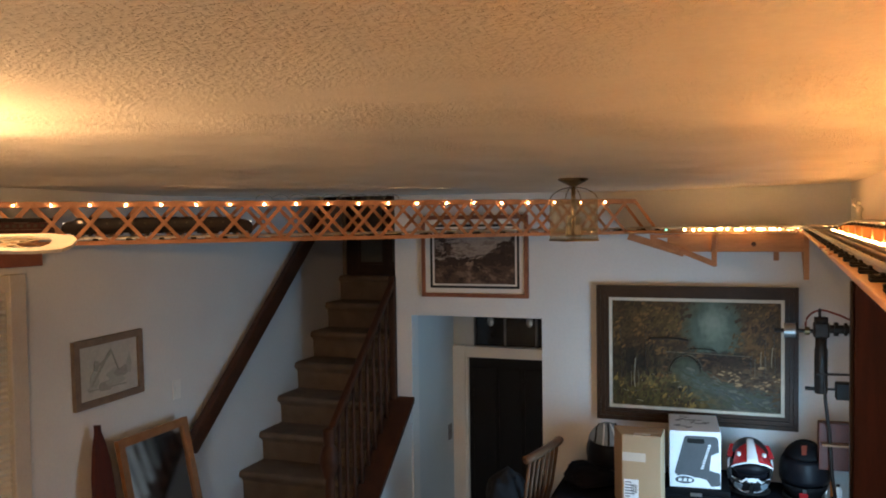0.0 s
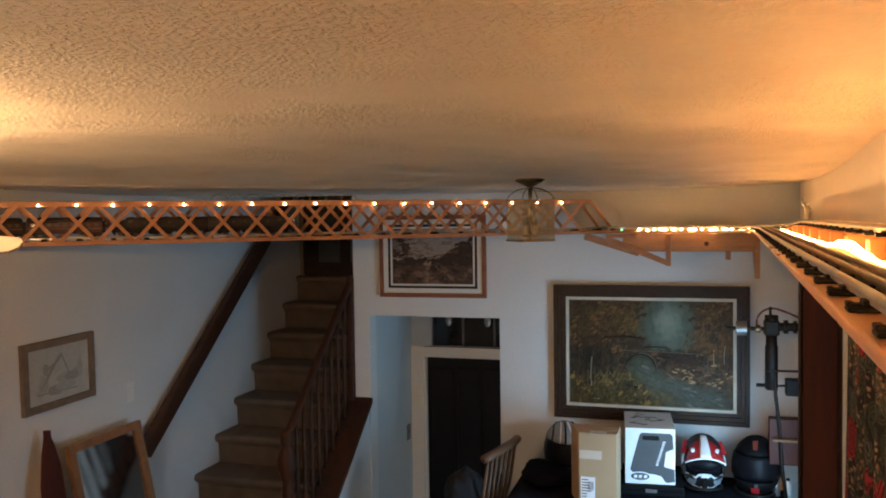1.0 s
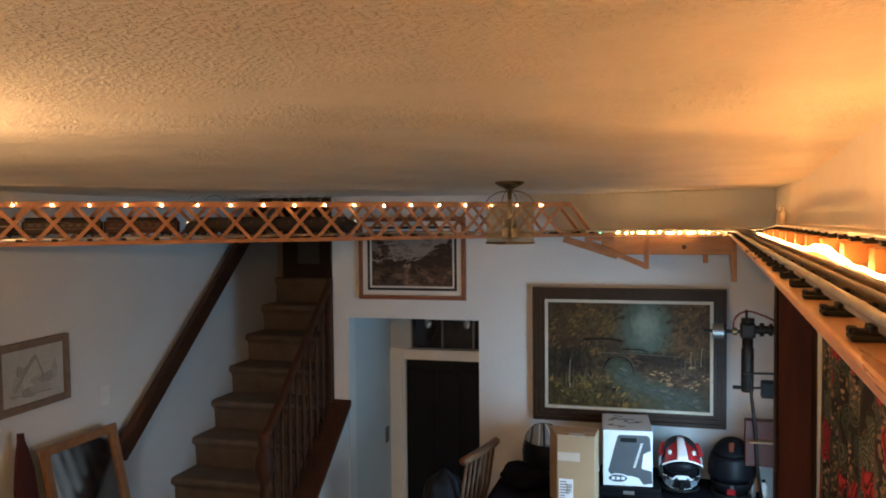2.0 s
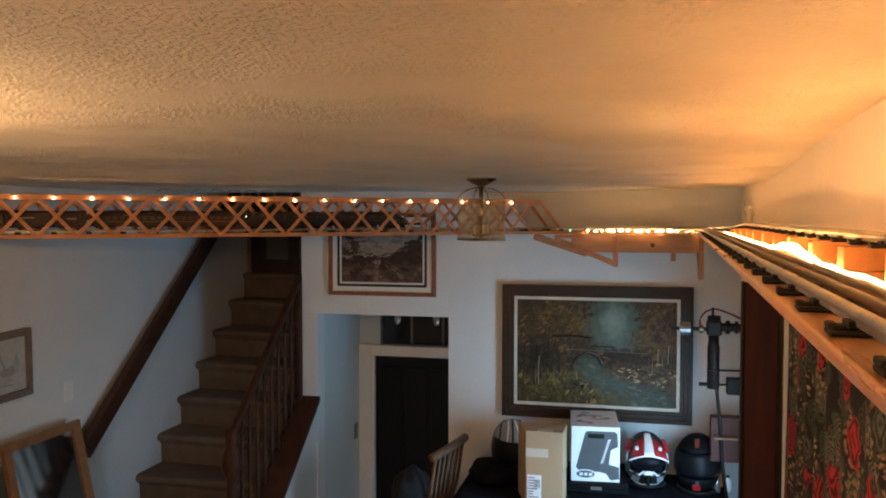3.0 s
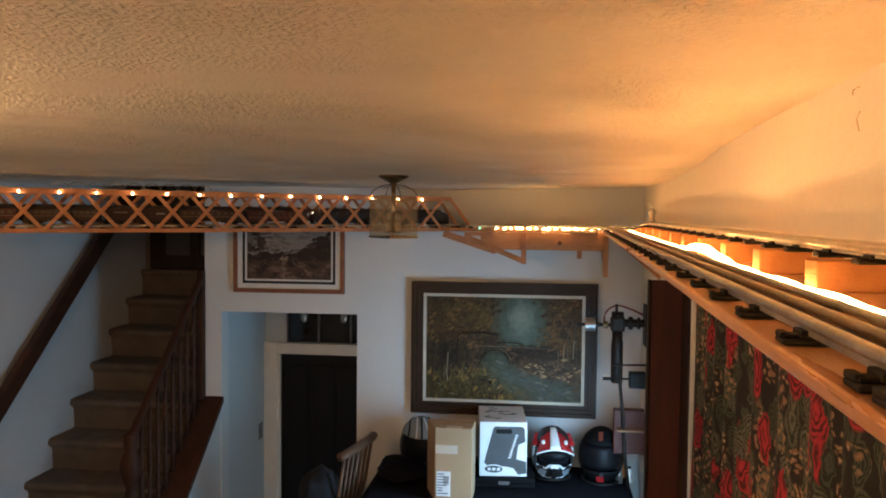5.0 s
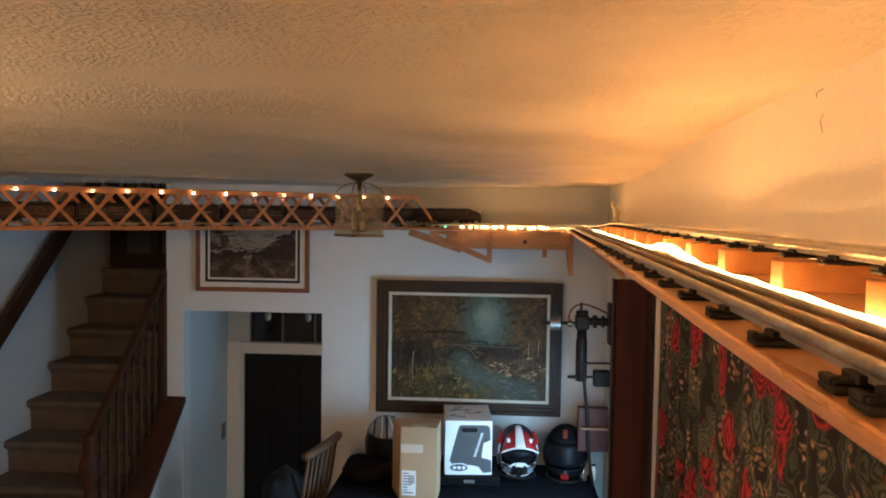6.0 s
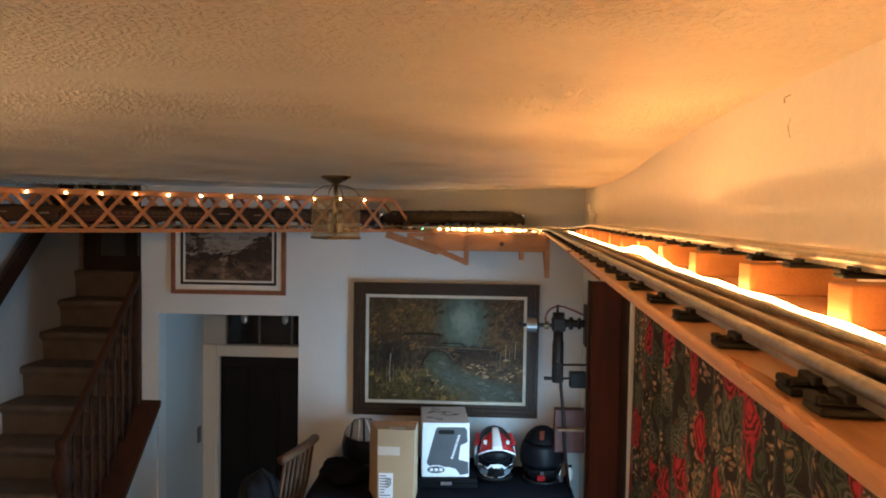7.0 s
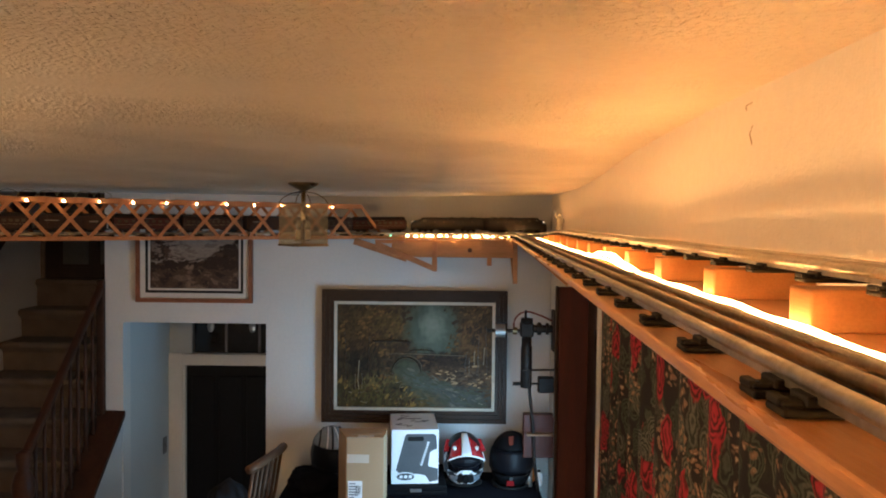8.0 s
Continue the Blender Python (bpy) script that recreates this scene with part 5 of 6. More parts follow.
def sepia_picture():
    t = thing("framed_print", pose(0, 4.998, E), "sepia landscape print, white mat, red-brown frame", "picture")
    x0, x1, z0, z1 = -1.914, -1.199, -0.508, 0.02
    frame_bars(t, x0, x1, z0, z1, 0.026, 0.022, REDWOOD, 0)
    frame_bars(t, x0 + 0.026, x1 - 0.026, z0 + 0.026, z1 - 0.026, 0.032, 0.010, MATBOARD, -0.001, "mat_bar", label="white mat")
    frame_bars(t, x0 + 0.058, x1 - 0.058, z0 + 0.058, z1 - 0.058, 0.016, 0.011, BLACK, -0.001, "inner_mat_bar", label="black inner mat")
    frame_bars(t, x0 + 0.074, x1 - 0.074, z0 + 0.074, z1 - 0.074, 0.012, 0.009, MATBOARD, -0.001, "inner_mat_bar", label="white mat")
    w, h = x1 - x0 - 0.172, z1 - z0 - 0.172
    art = painted("sepia print", [(0.06, 0.12, 0.62, 0.28, (0.30, 0.26, 0.225), 0.35, 0.15), (-0.22, 0.10, 0.24, 0.26, (0.10, 0.065, 0.05), 0.5), (0.22, 0.0, 0.26, 0.16, (0.050, 0.030, 0.022), 0.3),
                                  (0.0, -0.03, 0.5, 0.07, (0.040, 0.024, 0.018), 0.4), (-0.06, -0.12, 0.16, 0.14, (0.26, 0.17, 0.12), 0.4), (0.12, -0.14, 0.2, 0.07, (0.20, 0.13, 0.09), 0.6),
                                  (0.02, -0.07, 0.06, 0.06, (0.32, 0.24, 0.18), 0.5)], (0.085, 0.050, 0.036), 0.38)
    part("print", box(-w / 2, w / 2, -0.004, 0, -h / 2, h / 2), art, t, "sepia landscape").location = ((x0 + x1) / 2, -0.003, (z0 + z1) / 2)
    brushwork(t, sepia_rule, SEPIAS, w, h, ((x0 + x1) / 2, -0.0072, (z0 + z1) / 2), 3200, 0.0085, 5)


sepia_picture()


def small_picture():
    t = thing("framed_print", pose(-3.1, 3.43, E - 0.768, 0, -1.0, 90), "small pale boat print in a weathered tan frame", "picture")
    frame_bars(t, -0.25, 0.25, -0.176, 0.176, 0.036, 0.024, GREYWOOD, 0)
    art = mat("pale watercolour paper", (0.47, 0.47, 0.43), (0.38, 0.39, 0.36), 0.8, scale=9, fine=60)
    part("print", box(-0.214, 0.214, -0.006, 0, -0.14, 0.14), art, t, "pale print of a boat on a shore").location = (0, -0.004, 0)
    ink = mat("grey-green ink", (0.31, 0.32, 0.29), (0.25, 0.26, 0.23), 0.7, scale=60)
    wash = mat("soft grey-green wash", (0.38, 0.395, 0.36), (0.32, 0.335, 0.30), 0.8, scale=30)
    rnd = random.Random(9)
    for i, (cx, cz, w, h, m) in enumerate(((0.06, -0.035, 0.17, 0.035, wash), (0.10, -0.030, 0.14, 0.028, ink), (0.15, 0.0, 0.04, 0.055, wash), (-0.03, -0.085, 0.12, 0.030, ink), (-0.11, -0.05, 0.07, 0.045, wash),
                            (-0.13, -0.085, 0.05, 0.020, wash), (0.04, -0.075, 0.15, 0.022, wash), (-0.09, 0.03, 0.045, 0.030, ink))):
        ring = [(cx + w * rnd.uniform(0.8, 1.1) * 0.5 * math.cos(a), cz + h * rnd.uniform(0.7, 1.2) * math.sin(a)) for a in (2 * math.pi * k / 14 for k in range(14))]
        part("wash_patch", prism(ring, 0.0010 + 0.0004 * i, "y", -0.0112 - 0.0004 * i), m, t)
    for a, b, w in (((-0.13, -0.07), (-0.02, 0.06), 0.007), ((-0.02, 0.06), (0.02, 0.095), 0.010), ((0.02, 0.09), (0.07, -0.02), 0.003), ((-0.10, 0.02), (-0.03, 0.05), 0.006), ((-0.15, -0.09), (0.12, -0.10), 0.004)):
        part("ink_line", beam((a[0], -0.0122 - 0.1 * w, a[1]), (b[0], -0.0122 - 0.1 * w, b[1]), w * 1.7, 0.005, up=(0, 1, 0)), ink, t)


small_picture()

# ---- things along the west wall ----


def mirror():
    t = thing("mirror", pose(-2.80, 3.665, 0, 0, 0, 90) @ pose(0, 0, 0, -11.5, 0, 0), "wood-framed mirror leaning against the wall", "mirror")
    frame_bars(t, -0.285, 0.285, 0.0, 1.142, 0.045, 0.026, OAK, 0, label="oak frame bar")
    part("glass", box(-0.242, 0.242, -0.010, -0.004, 0.043, 1.099), MIRROR, t, "mirror glass")
    part("backing", box(-0.27, 0.27, -0.003, 0.002, 0.01, 1.13), CARD, t)
    p = thing("wooden_board", pose(-2.90, 3.27, 0, 0, 0, 90) @ pose(0, 0, 0, -7, 0, 3), "dark red-brown board with a pointed tip leaning on the wall", "board")
    part("blade", prism([(-0.075, 0), (0.075, 0), (0.082, 0.7), (0.070, 1.05), (0.045, 1.16), (0.030, 1.20), (0.032, 1.235), (0.004, 1.24), (0.0, 1.20), (-0.03, 1.12), (-0.062, 0.98), (-0.085, 0.7)],
                        0.022, "y", -0.022), MAHOGANY, p)


mirror()

ledge = thing("bridge_ledge", None, "pine ledge board on the wall under the bridge end", "shelf")
part("board", box(-3.098, -2.86, -1.95, 2.96, E - 0.095, E - 0.084, 0.003), PINE_FASCIA, ledge)
part("fascia", box(-3.095, -3.06, 0.9, 2.985, E - 0.198, E - 0.112, 0.003), REDWOOD, ledge, "red-brown fascia board")

# ---- table with helmets and boxes ----
TZ = E - 1.53


def table():
    t = thing("table", pose(-0.20, 4.66, 0), "long table under a black cloth against the wall", "table")
    part("tabletop", box(-0.72, 0.72, -0.42, 0.31, TZ - 0.04, TZ - 0.004, 0.006), FRAMEWOOD, t)
    for x in (-0.68, 0.68):
        for y in (-0.38, 0.27):
            part("leg", lathe([(0.03, 0), (0.022, 0.05), (0.028, 0.35), (0.034, TZ - 0.04)], 10, c=(x, y, 0)), FRAMEWOOD, t, smooth=True)
    bm = bmesh.new()
    n, k = 48, 10
    rows = []
    for j in range(k + 1):
        row = []
        for i in range(n + 1):
            x = -0.73 + 1.46 * i / n
            if j <= 4:
                y, z = 0.312 - 0.750 * j / 4, TZ + 0.002 * noise.noise((x * 9, j, 3))
            else:
                f = (j - 4) / 6
                y, z = -0.438 - 0.012 * f * math.sin(x * 26) - 0.012 * f, TZ - 0.42 * f
            row.append(bm.verts.new((x, y, z)))
        rows.append(row)
    for a, b in zip(rows, rows[1:]):
        for i in range(n):
            bm.faces.new((a[i], a[i + 1], b[i + 1], b[i]))
    c = tagged(part("tablecloth", bm, CLOTH_BLACK, None, smooth=True), "black cloth draped over the long table", "tablecloth")
    c.location = (-0.20, 4.66, 0.0)
    c.modifiers.new("thickness", "SOLIDIFY").thickness = 0.003


table()


def cardboard_box():
    t = thing("cardboard_box", pose(-0.433, 4.255, TZ + 0.004, 0, 0, -1) @ Matrix.Diagonal((0.83, 0.97, 0.985, 1)), "brown cardboard carton with tape and shipping label", "box")
    bm = box(-0.118, 0.118, 0, 0.20, 0, 0.398, 0.004)
    for v in bm.verts:  # the carton bulges towards its back
        v.co.x -= 0.085 * (v.co.x < 0) * max(0, v.co.y / 0.2) ** 0.7
    part("carton", bm, CARD, t)
    part("flap", beam((-0.118, 0.004, 0.400), (0.118, 0.004, 0.400), 0.006, 0.004), CARD, t)
    part("flap", beam((-0.10, 0.10, 0.3995), (0.116, 0.12, 0.3995), 0.085, 0.003, bevel=0.001), CARD, t, "closed top flap")
    part("tape", box(-0.116, 0.025, -0.0012, 0.0, 0.262, 0.308), TAPE, t, "pale packing tape")
    part("tape", box(-0.05, 0.05, 0.0, 0.055, 0.398, 0.3992), TAPE, t)
    lab = part("shipping_label", box(-0.108, -0.018, -0.0016, 0.0, 0.03, 0.165), PAPER, t, "white shipping label")
    rnd = random.Random(3)
    for k in range(8):
        z = 0.15 - 0.015 * k
        part("print_bar", box(-0.102, -0.102 + rnd.uniform(0.03, 0.075), -0.0022, -0.0014, z - 0.003, z + 0.003), INK, lab)
    for k in range(9):
        part("print_bar", box(-0.062 + 0.004 * k, -0.060 + 0.004 * k, -0.0023, -0.0014, 0.095, 0.14), INK, lab)


cardboard_box()


def helmet_box():
    t = thing("helmet_carton", pose(-0.183, 4.545, TZ + 0.060, 0, 0, 5), "white glossy helmet carton with dark grey panel", "box")
    part("carton", box(-0.132, 0.134, 0.0, 0.385, 0, 0.308, 0.004), BOXWHITE, t)
    part("printed_panel", prism([(x, z * 0.95) for x, z in [(-0.105, 0.085), (-0.055, 0.285), (-0.045, 0.298), (0.105, 0.298), (0.12, 0.285), (0.125, 0.21), (0.085, 0.19), (0.075, 0.105), (0.13, 0.09), (0.132, 0.02),
                                (0.085, 0.012), (0.06, 0.05), (0.02, 0.06), (-0.085, 0.06)]], 0.001, "y", -0.001), BOXGREY, t, "dark grey printed panel")
    part("handle_slot", prism([(-0.04, 0.250), (-0.035, 0.243), (0.045, 0.243), (0.05, 0.250), (0.05, 0.261), (0.045, 0.268), (-0.035, 0.268), (-0.04, 0.261)], 0.001, "y", -0.0018), BLACKPLASTIC, t, "black handle slot")
    oval = lambda a, b, cx, cz: [(cx + a * math.cos(2 * math.pi * k / 24), cz + b * math.sin(2 * math.pi * k / 24)) for k in range(24)]
    part("badge", prism(oval(0.058, 0.026, -0.052, 0.042), 0.001, "y", -0.0018), BOXWHITE, t, "white oval badge")
    part("badge_field", prism(oval(0.050, 0.020, -0.052, 0.042), 0.001, "y", -0.0026), BOXGREY, t)
    for k in range(3):
        part("badge_shape", prism([(-0.086 + 0.026 * k, 0.034), (-0.068 + 0.026 * k, 0.034), (-0.066 + 0.026 * k, 0.050), (-0.084 + 0.026 * k, 0.050)], 0.001, "y", -0.0034), BOXWHITE, t)
    for k in range(10):
        z = 0.105 + 0.0138 * k
        x = 0.030 + 0.0042 * k
        part("print_bar", prism([(x, z), (x + 0.014, z + 0.001), (x + 0.016, z + 0.009), (x + 0.002, z + 0.008)], 0.001, "y", -0.0018), BOXWHITE, t)
    rnd = random.Random(8)
    for k in range(16):
        x, y = rnd.uniform(-0.11, 0.07), rnd.uniform(0.03, 0.34)
        part("print_shape", beam((x, y, 0.3085), (x + rnd.uniform(0.02, 0.06), y + rnd.uniform(-0.02, 0.03), 0.3085), 0.012, 0.001), INK, t)
    c = thing("flat_case", pose(-0.175, 4.52, TZ + 0.004, 0, 0, 3), "flat black case lying under the helmet carton", "case")
    part("shell", box(-0.165, 0.175, 0.0, 0.41, 0, 0.026, 0.006), MATTEBLACK, c)
    part("lid", box(-0.163, 0.173, 0.002, 0.408, 0.0265, 0.055, 0.006), MATTEBLACK, c)
    part("catch", box(-0.03, 0.03, -0.005, 0.003, 0.018, 0.036, 0.002), STEEL, c, "steel catch")


helmet_box()


def shell(profile_scale=(1, 1, 1), eye=(0.02, 0.17), cut=-0.1):
    """A helmet shell: a drawn-out ball with an eye opening toward -y."""
    bm = bmesh.new()
    nu, nv = 32, 20
    rows = []
    for j in range(nv + 1):
        el = -0.95 + (math.pi / 2 + 0.95) * j / nv
        row = []
        for i in range(nu):
            az = 2 * math.pi * i / nu
            r = 1.0
            x, y, z = math.cos(el) * math.cos(az), math.cos(el) * math.sin(az), math.sin(el)
            if y < 0 and z < 0.25:  # chin comes forward
                r += 0.16 * max(0, -y) * min(1, (0.25 - z) / 0.8)
            row.append(bm.verts.new((x * r * 0.115 * profile_scale[0], y * r * 0.140 * profile_scale[1], z * 0.150 * profile_scale[2])))
        rows.append(row)
    for a, b in zip(rows, rows[1:]):
        for i in range(nu):
            quad = (a[i], a[(i + 1) % nu], b[(i + 1) % nu], b[i])
            c = sum((v.co for v in quad), Vector()) / 4
            if c.y < -0.035 and eye[0] - 0.06 < c.z < eye[1] - 0.09 and abs(c.x) < 0.094:
                continue
            bm.faces.new(quad)
    return bm


def helmet(name, m, shell_mat, label, peak=None, visor=False, size=1.09):
    t = thing(name, m @ Matrix.Scale(size, 4), label, "helmet", "helmets")
    s = part("shell", shell(), shell_mat, t, smooth=True)
    s.modifiers.new("thickness", "SOLIDIFY").thickness = 0.006
    part("liner", ball((0, 0.005, 0.0), 0.105, sx=1.0, sy=1.16, sz=1.22, n=18), CLOTH_BLACK, t, "black padded liner", True)
    rim = [(0.094 * math.cos(a) * 1.02, 0.112 * math.sin(a), -0.124) for a in (2 * math.pi * k / 24 for k in range(25))]
    part("neck_roll", tube(rim, 0.009, 8), BLACKPLASTIC, t, smooth=True)
    if visor:
        bm = bmesh.new()
        rows = []
        for j in range(7):
            z = -0.035 + 0.115 * j / 6
            rows.append([bm.verts.new((0.121 * math.sin(a) * math.sqrt(1 - (z / 0.17) ** 2), -0.150 * math.cos(a) * math.sqrt(1 - (z / 0.19) ** 2), z))
                         for a in (-1.35 + 2.7 * i / 20 for i in range(21))])
        for a, b in zip(rows, rows[1:]):
            for i in range(20):
                bm.faces.new((a[i], a[i + 1], b[i + 1], b[i]))
        v = part("visor", bm, VISOR, t, "smoked visor", True)
        v.modifiers.new("thickness", "SOLIDIFY").thickness = 0.003
    if peak:
        def strip(u0, u1, lift=0.0):
            bm = bmesh.new()
            rows = []
            for j in range(9):
                f = j / 8
                hw = 0.056 + 0.046 * f
                rows.append([bm.verts.new((hw * u, -0.030 - 0.165 * f + 0.02 * u * u, 0.146 - 0.088 * f ** 1.3 - 0.030 * u * u + lift)) for u in (u0 + (u1 - u0) * i / 6 for i in range(7))])
            for a, b in zip(rows, rows[1:]):
                for i in range(6):
                    bm.faces.new((a[i], a[i + 1], b[i + 1], b[i]))
            return bm
        for u0, u1, m, lab in ((-1, -0.28, REDGLOSS, "red peak side"), (-0.28, 0.28, peak, "white sun peak"), (0.28, 1, REDGLOSS, "red peak side")):
            v = part("peak", strip(u0, u1, 0.004 if m is peak else 0.0), m, t, lab, True)
            v.modifiers.new("thickness", "SOLIDIFY").thickness = 0.005
        part("peak_edge", tube([(0.102 * u, -0.196 + 0.02 * u * u, 0.057 - 0.030 * u * u) for u in (-1 + k / 8 for k in range(17))], 0.0045, 6), peak, t, "white peak rim", True)
    return t


def on_shell(x, z, lift=1.01):
    """The front of the shell at x, z."""
    k = max(0.0, 1 - (x / 0.115) ** 2 - (z / 0.150) ** 2)
    y = -0.140 * math.sqrt(k)
    if z < 0.25 * 0.15:
        y *= 1 + 0.16 * math.sqrt(k) * min(1, (0.25 - z / 0.15) / 0.8)
    return (x * lift, y * lift - 0.002, z * lift)


def decal(t, name, outline, m, label="", lift=1.02):
    bm = bmesh.new()
    lo = [bm.verts.new(on_shell(x, z, lift)) for x, z in outline]
    hi = [bm.verts.new(on_shell(x, z, lift + 0.018)) for x, z in outline]
    bm.faces.new(lo)
    bm.faces.new(hi)
    for i in range(len(lo)):
        j = (i + 1) % len(lo)
        bm.faces.new((lo[i], lo[j], hi[j], hi[i]))
    part(name, bm, m, t, label)


hz = TZ + 0.004
red = helmet("motocross_helmet", pose(0.095, 4.72, hz + 0.152, -4, 0, 4), BLACK, "white and red motocross helmet with a peak", peak=WHITEGLOSS, size=1.03)
for s in (-1, 1):
    decal(red, "chin_panel", [(s * 0.010, -0.040), (s * 0.026, -0.030), (s * 0.050, -0.052), (s * 0.092, -0.040), (s * 0.090, -0.070), (s * 0.058, -0.105), (s * 0.012, -0.122)], WHITEGLOSS, "white chin panel", 1.02)
    decal(red, "side_panel", [(s * 0.098, 0.052), (s * 0.108, 0.030), (s * 0.110, -0.010), (s * 0.102, 0.010)], WHITEGLOSS, "white side panel", 1.02)
    decal(red, "grey_flash", [(s * 0.040, -0.066), (s * 0.076, -0.062), (s * 0.080, -0.090), (s * 0.05, -0.100)], GREYGRAPHIC, "grey flash", 1.045)
    part("peak_screw", rod((s * 0.060, -0.130, 0.078), (s * 0.062, -0.136, 0.092), 0.010, n=12), WHITEGLOSS, red, "white peak screw")
    part("red_panel", beam((s * 0.082, 0.0, 0.108), (s * 0.105, -0.062, 0.055), 0.030, 0.012, bevel=0.003), REDGLOSS, red, "red side panel")
# dark ball added to fill the eye port in place of its shade
part("eye_port_fill", ball((0, -0.088, 0.012), 0.05, sx=1.86, sy=1.15, sz=0.92, n=18), VISOR, red, "dark filler standing in for the shaded eye port", True)
decal(red, "mouth_vent", [(-0.007, -0.052), (0.007, -0.052), (0.013, -0.074), (0.010, -0.105), (-0.010, -0.105), (-0.013, -0.074)], BLACKPLASTIC, "black mouth vent", 1.05)
decal(red, "nose_guard", [(-0.016, -0.030), (0.016, -0.030), (0.022, -0.050), (-0.022, -0.050)], WHITEGLOSS, "white nose guard", 1.03)
blk = helmet("full_face_helmet", pose(0.375, 4.74, hz + 0.147, 2, 0, -6), MATTEBLACK, "dull black full-face helmet with red marks", visor=True)
decal(blk, "red_mark", [(-0.013, 0.135), (0.011, 0.137), (0.009, 0.105), (-0.010, 0.104)], REDHOSE, "red crown mark", 1.02)
decal(blk, "red_tag", [(-0.018, -0.064), (0.018, -0.064), (0.018, -0.098), (-0.018, -0.098)], REDGLOSS, "red tag", 1.05)
decal(blk, "white_tag", [(-0.004, -0.044), (0.012, -0.044), (0.012, -0.060), (-0.004, -0.060)], STEEL, "pale buckle", 1.05)
gry = helmet("open_face_helmet", pose(-0.680, 4.78, hz + 0.150, 6, 0, 18), BLACK, "black helmet with pale grey graphics and visor", visor=True)
bm = bmesh.new()
cap = [[bm.verts.new((0.119 * math.cos(e) * math.cos(a), 0.145 * math.cos(e) * math.sin(a), 0.155 * math.sin(e))) for a in (2 * math.pi * k / 28 for k in range(28))]
       for e in (0.50 + 1.05 * j / 8 for j in range(9))]
for lo, hi in zip(cap, cap[1:]):
    for k in range(28):
        bm.faces.new((lo[k], lo[(k + 1) % 28], hi[(k + 1) % 28], hi[k]))
bm.faces.new(cap[-1])
v = part("crown_panel", bm, GREYGRAPHIC, gry, "pale grey crown", True)
v.modifiers.new("thickness", "SOLIDIFY").thickness = 0.003
for x0, x1, w, m in ((-0.085, -0.045, 0.010, BLACK), (-0.048, -0.022, 0.007, WHITEGLOSS), (-0.020, -0.004, 0.011, BLACK), (0.022, 0.008, 0.008, WHITEGLOSS), (0.060, 0.034, 0.013, BLACK), (0.092, 0.062, 0.008, WHITEGLOSS)):
    line = []
    for k in range(10):
        e = 0.52 + 1.0 * k / 9
        x = x0 + (x1 - x0) * k / 9
        z = 0.157 * math.sin(e)
        line.append((x, -0.147 * math.sqrt(max(0.0, 1 - (z / 0.157) ** 2 - (x / 0.121) ** 2)), z))
    part("crown_stripe", tube(line, w * 0.5, 6, flat=0.4), m, gry, "curved stripe", True)
decal(gry, "chrome_clip", [(0.01, -0.070), (0.035, -0.065), (0.040, -0.100), (0.012, -0.105)], CRYSTAL, "chrome clip", 1.05)


def cloth_heap(name, m, sx, sy, sz, material, label, category, seed):
    bm = bmesh.new()
    bmesh.ops.create_icosphere(bm, subdivisions=4, radius=1)
    for v in bm.verts:
        d = 1 + 0.22 * noise.noise(v.co * 1.7 + Vector((seed, 0, 0))) + 0.09 * noise.noise(v.co * 5 + Vector((0, seed, 0)))
        c = v.co * d
        v.co = (c.x * sx, c.y * sy, max(0, c.z * 0.6 + 0.55) * sz)
    o = part(name, bm, material, None, smooth=True)
    o.matrix_basis = m
    return tagged(o, label, category)


cloth_heap("riding_jacket", pose(-0.765, 4.66, hz), 0.160, 0.19, 0.085, CLOTH_BLACK, "crumpled black riding jacket under the helmet", "jacket", 3)
for x, y, m, h, lab in ((0.50, 4.80, ORANGE, 0.10, "small orange bottle on the table"), (0.535, 4.72, WHITEGLOSS, 0.09, "small white bottle on the table"),
                        (0.475, 4.70, STEEL, 0.13, "small steel spray can on the table")):
    b = thing("bottle", pose(x, y, hz), lab, "bottle")
    part("body", lathe([(0.018, 0), (0.020, 0.006), (0.020, h * 0.7), (0.009, h * 0.82), (0.009, h * 0.9)], 14), m, b, smooth=True)
    part("cap", rod((0, 0, h * 0.88), (0, 0, h), 0.010, n=12), BLACKPLASTIC, b)


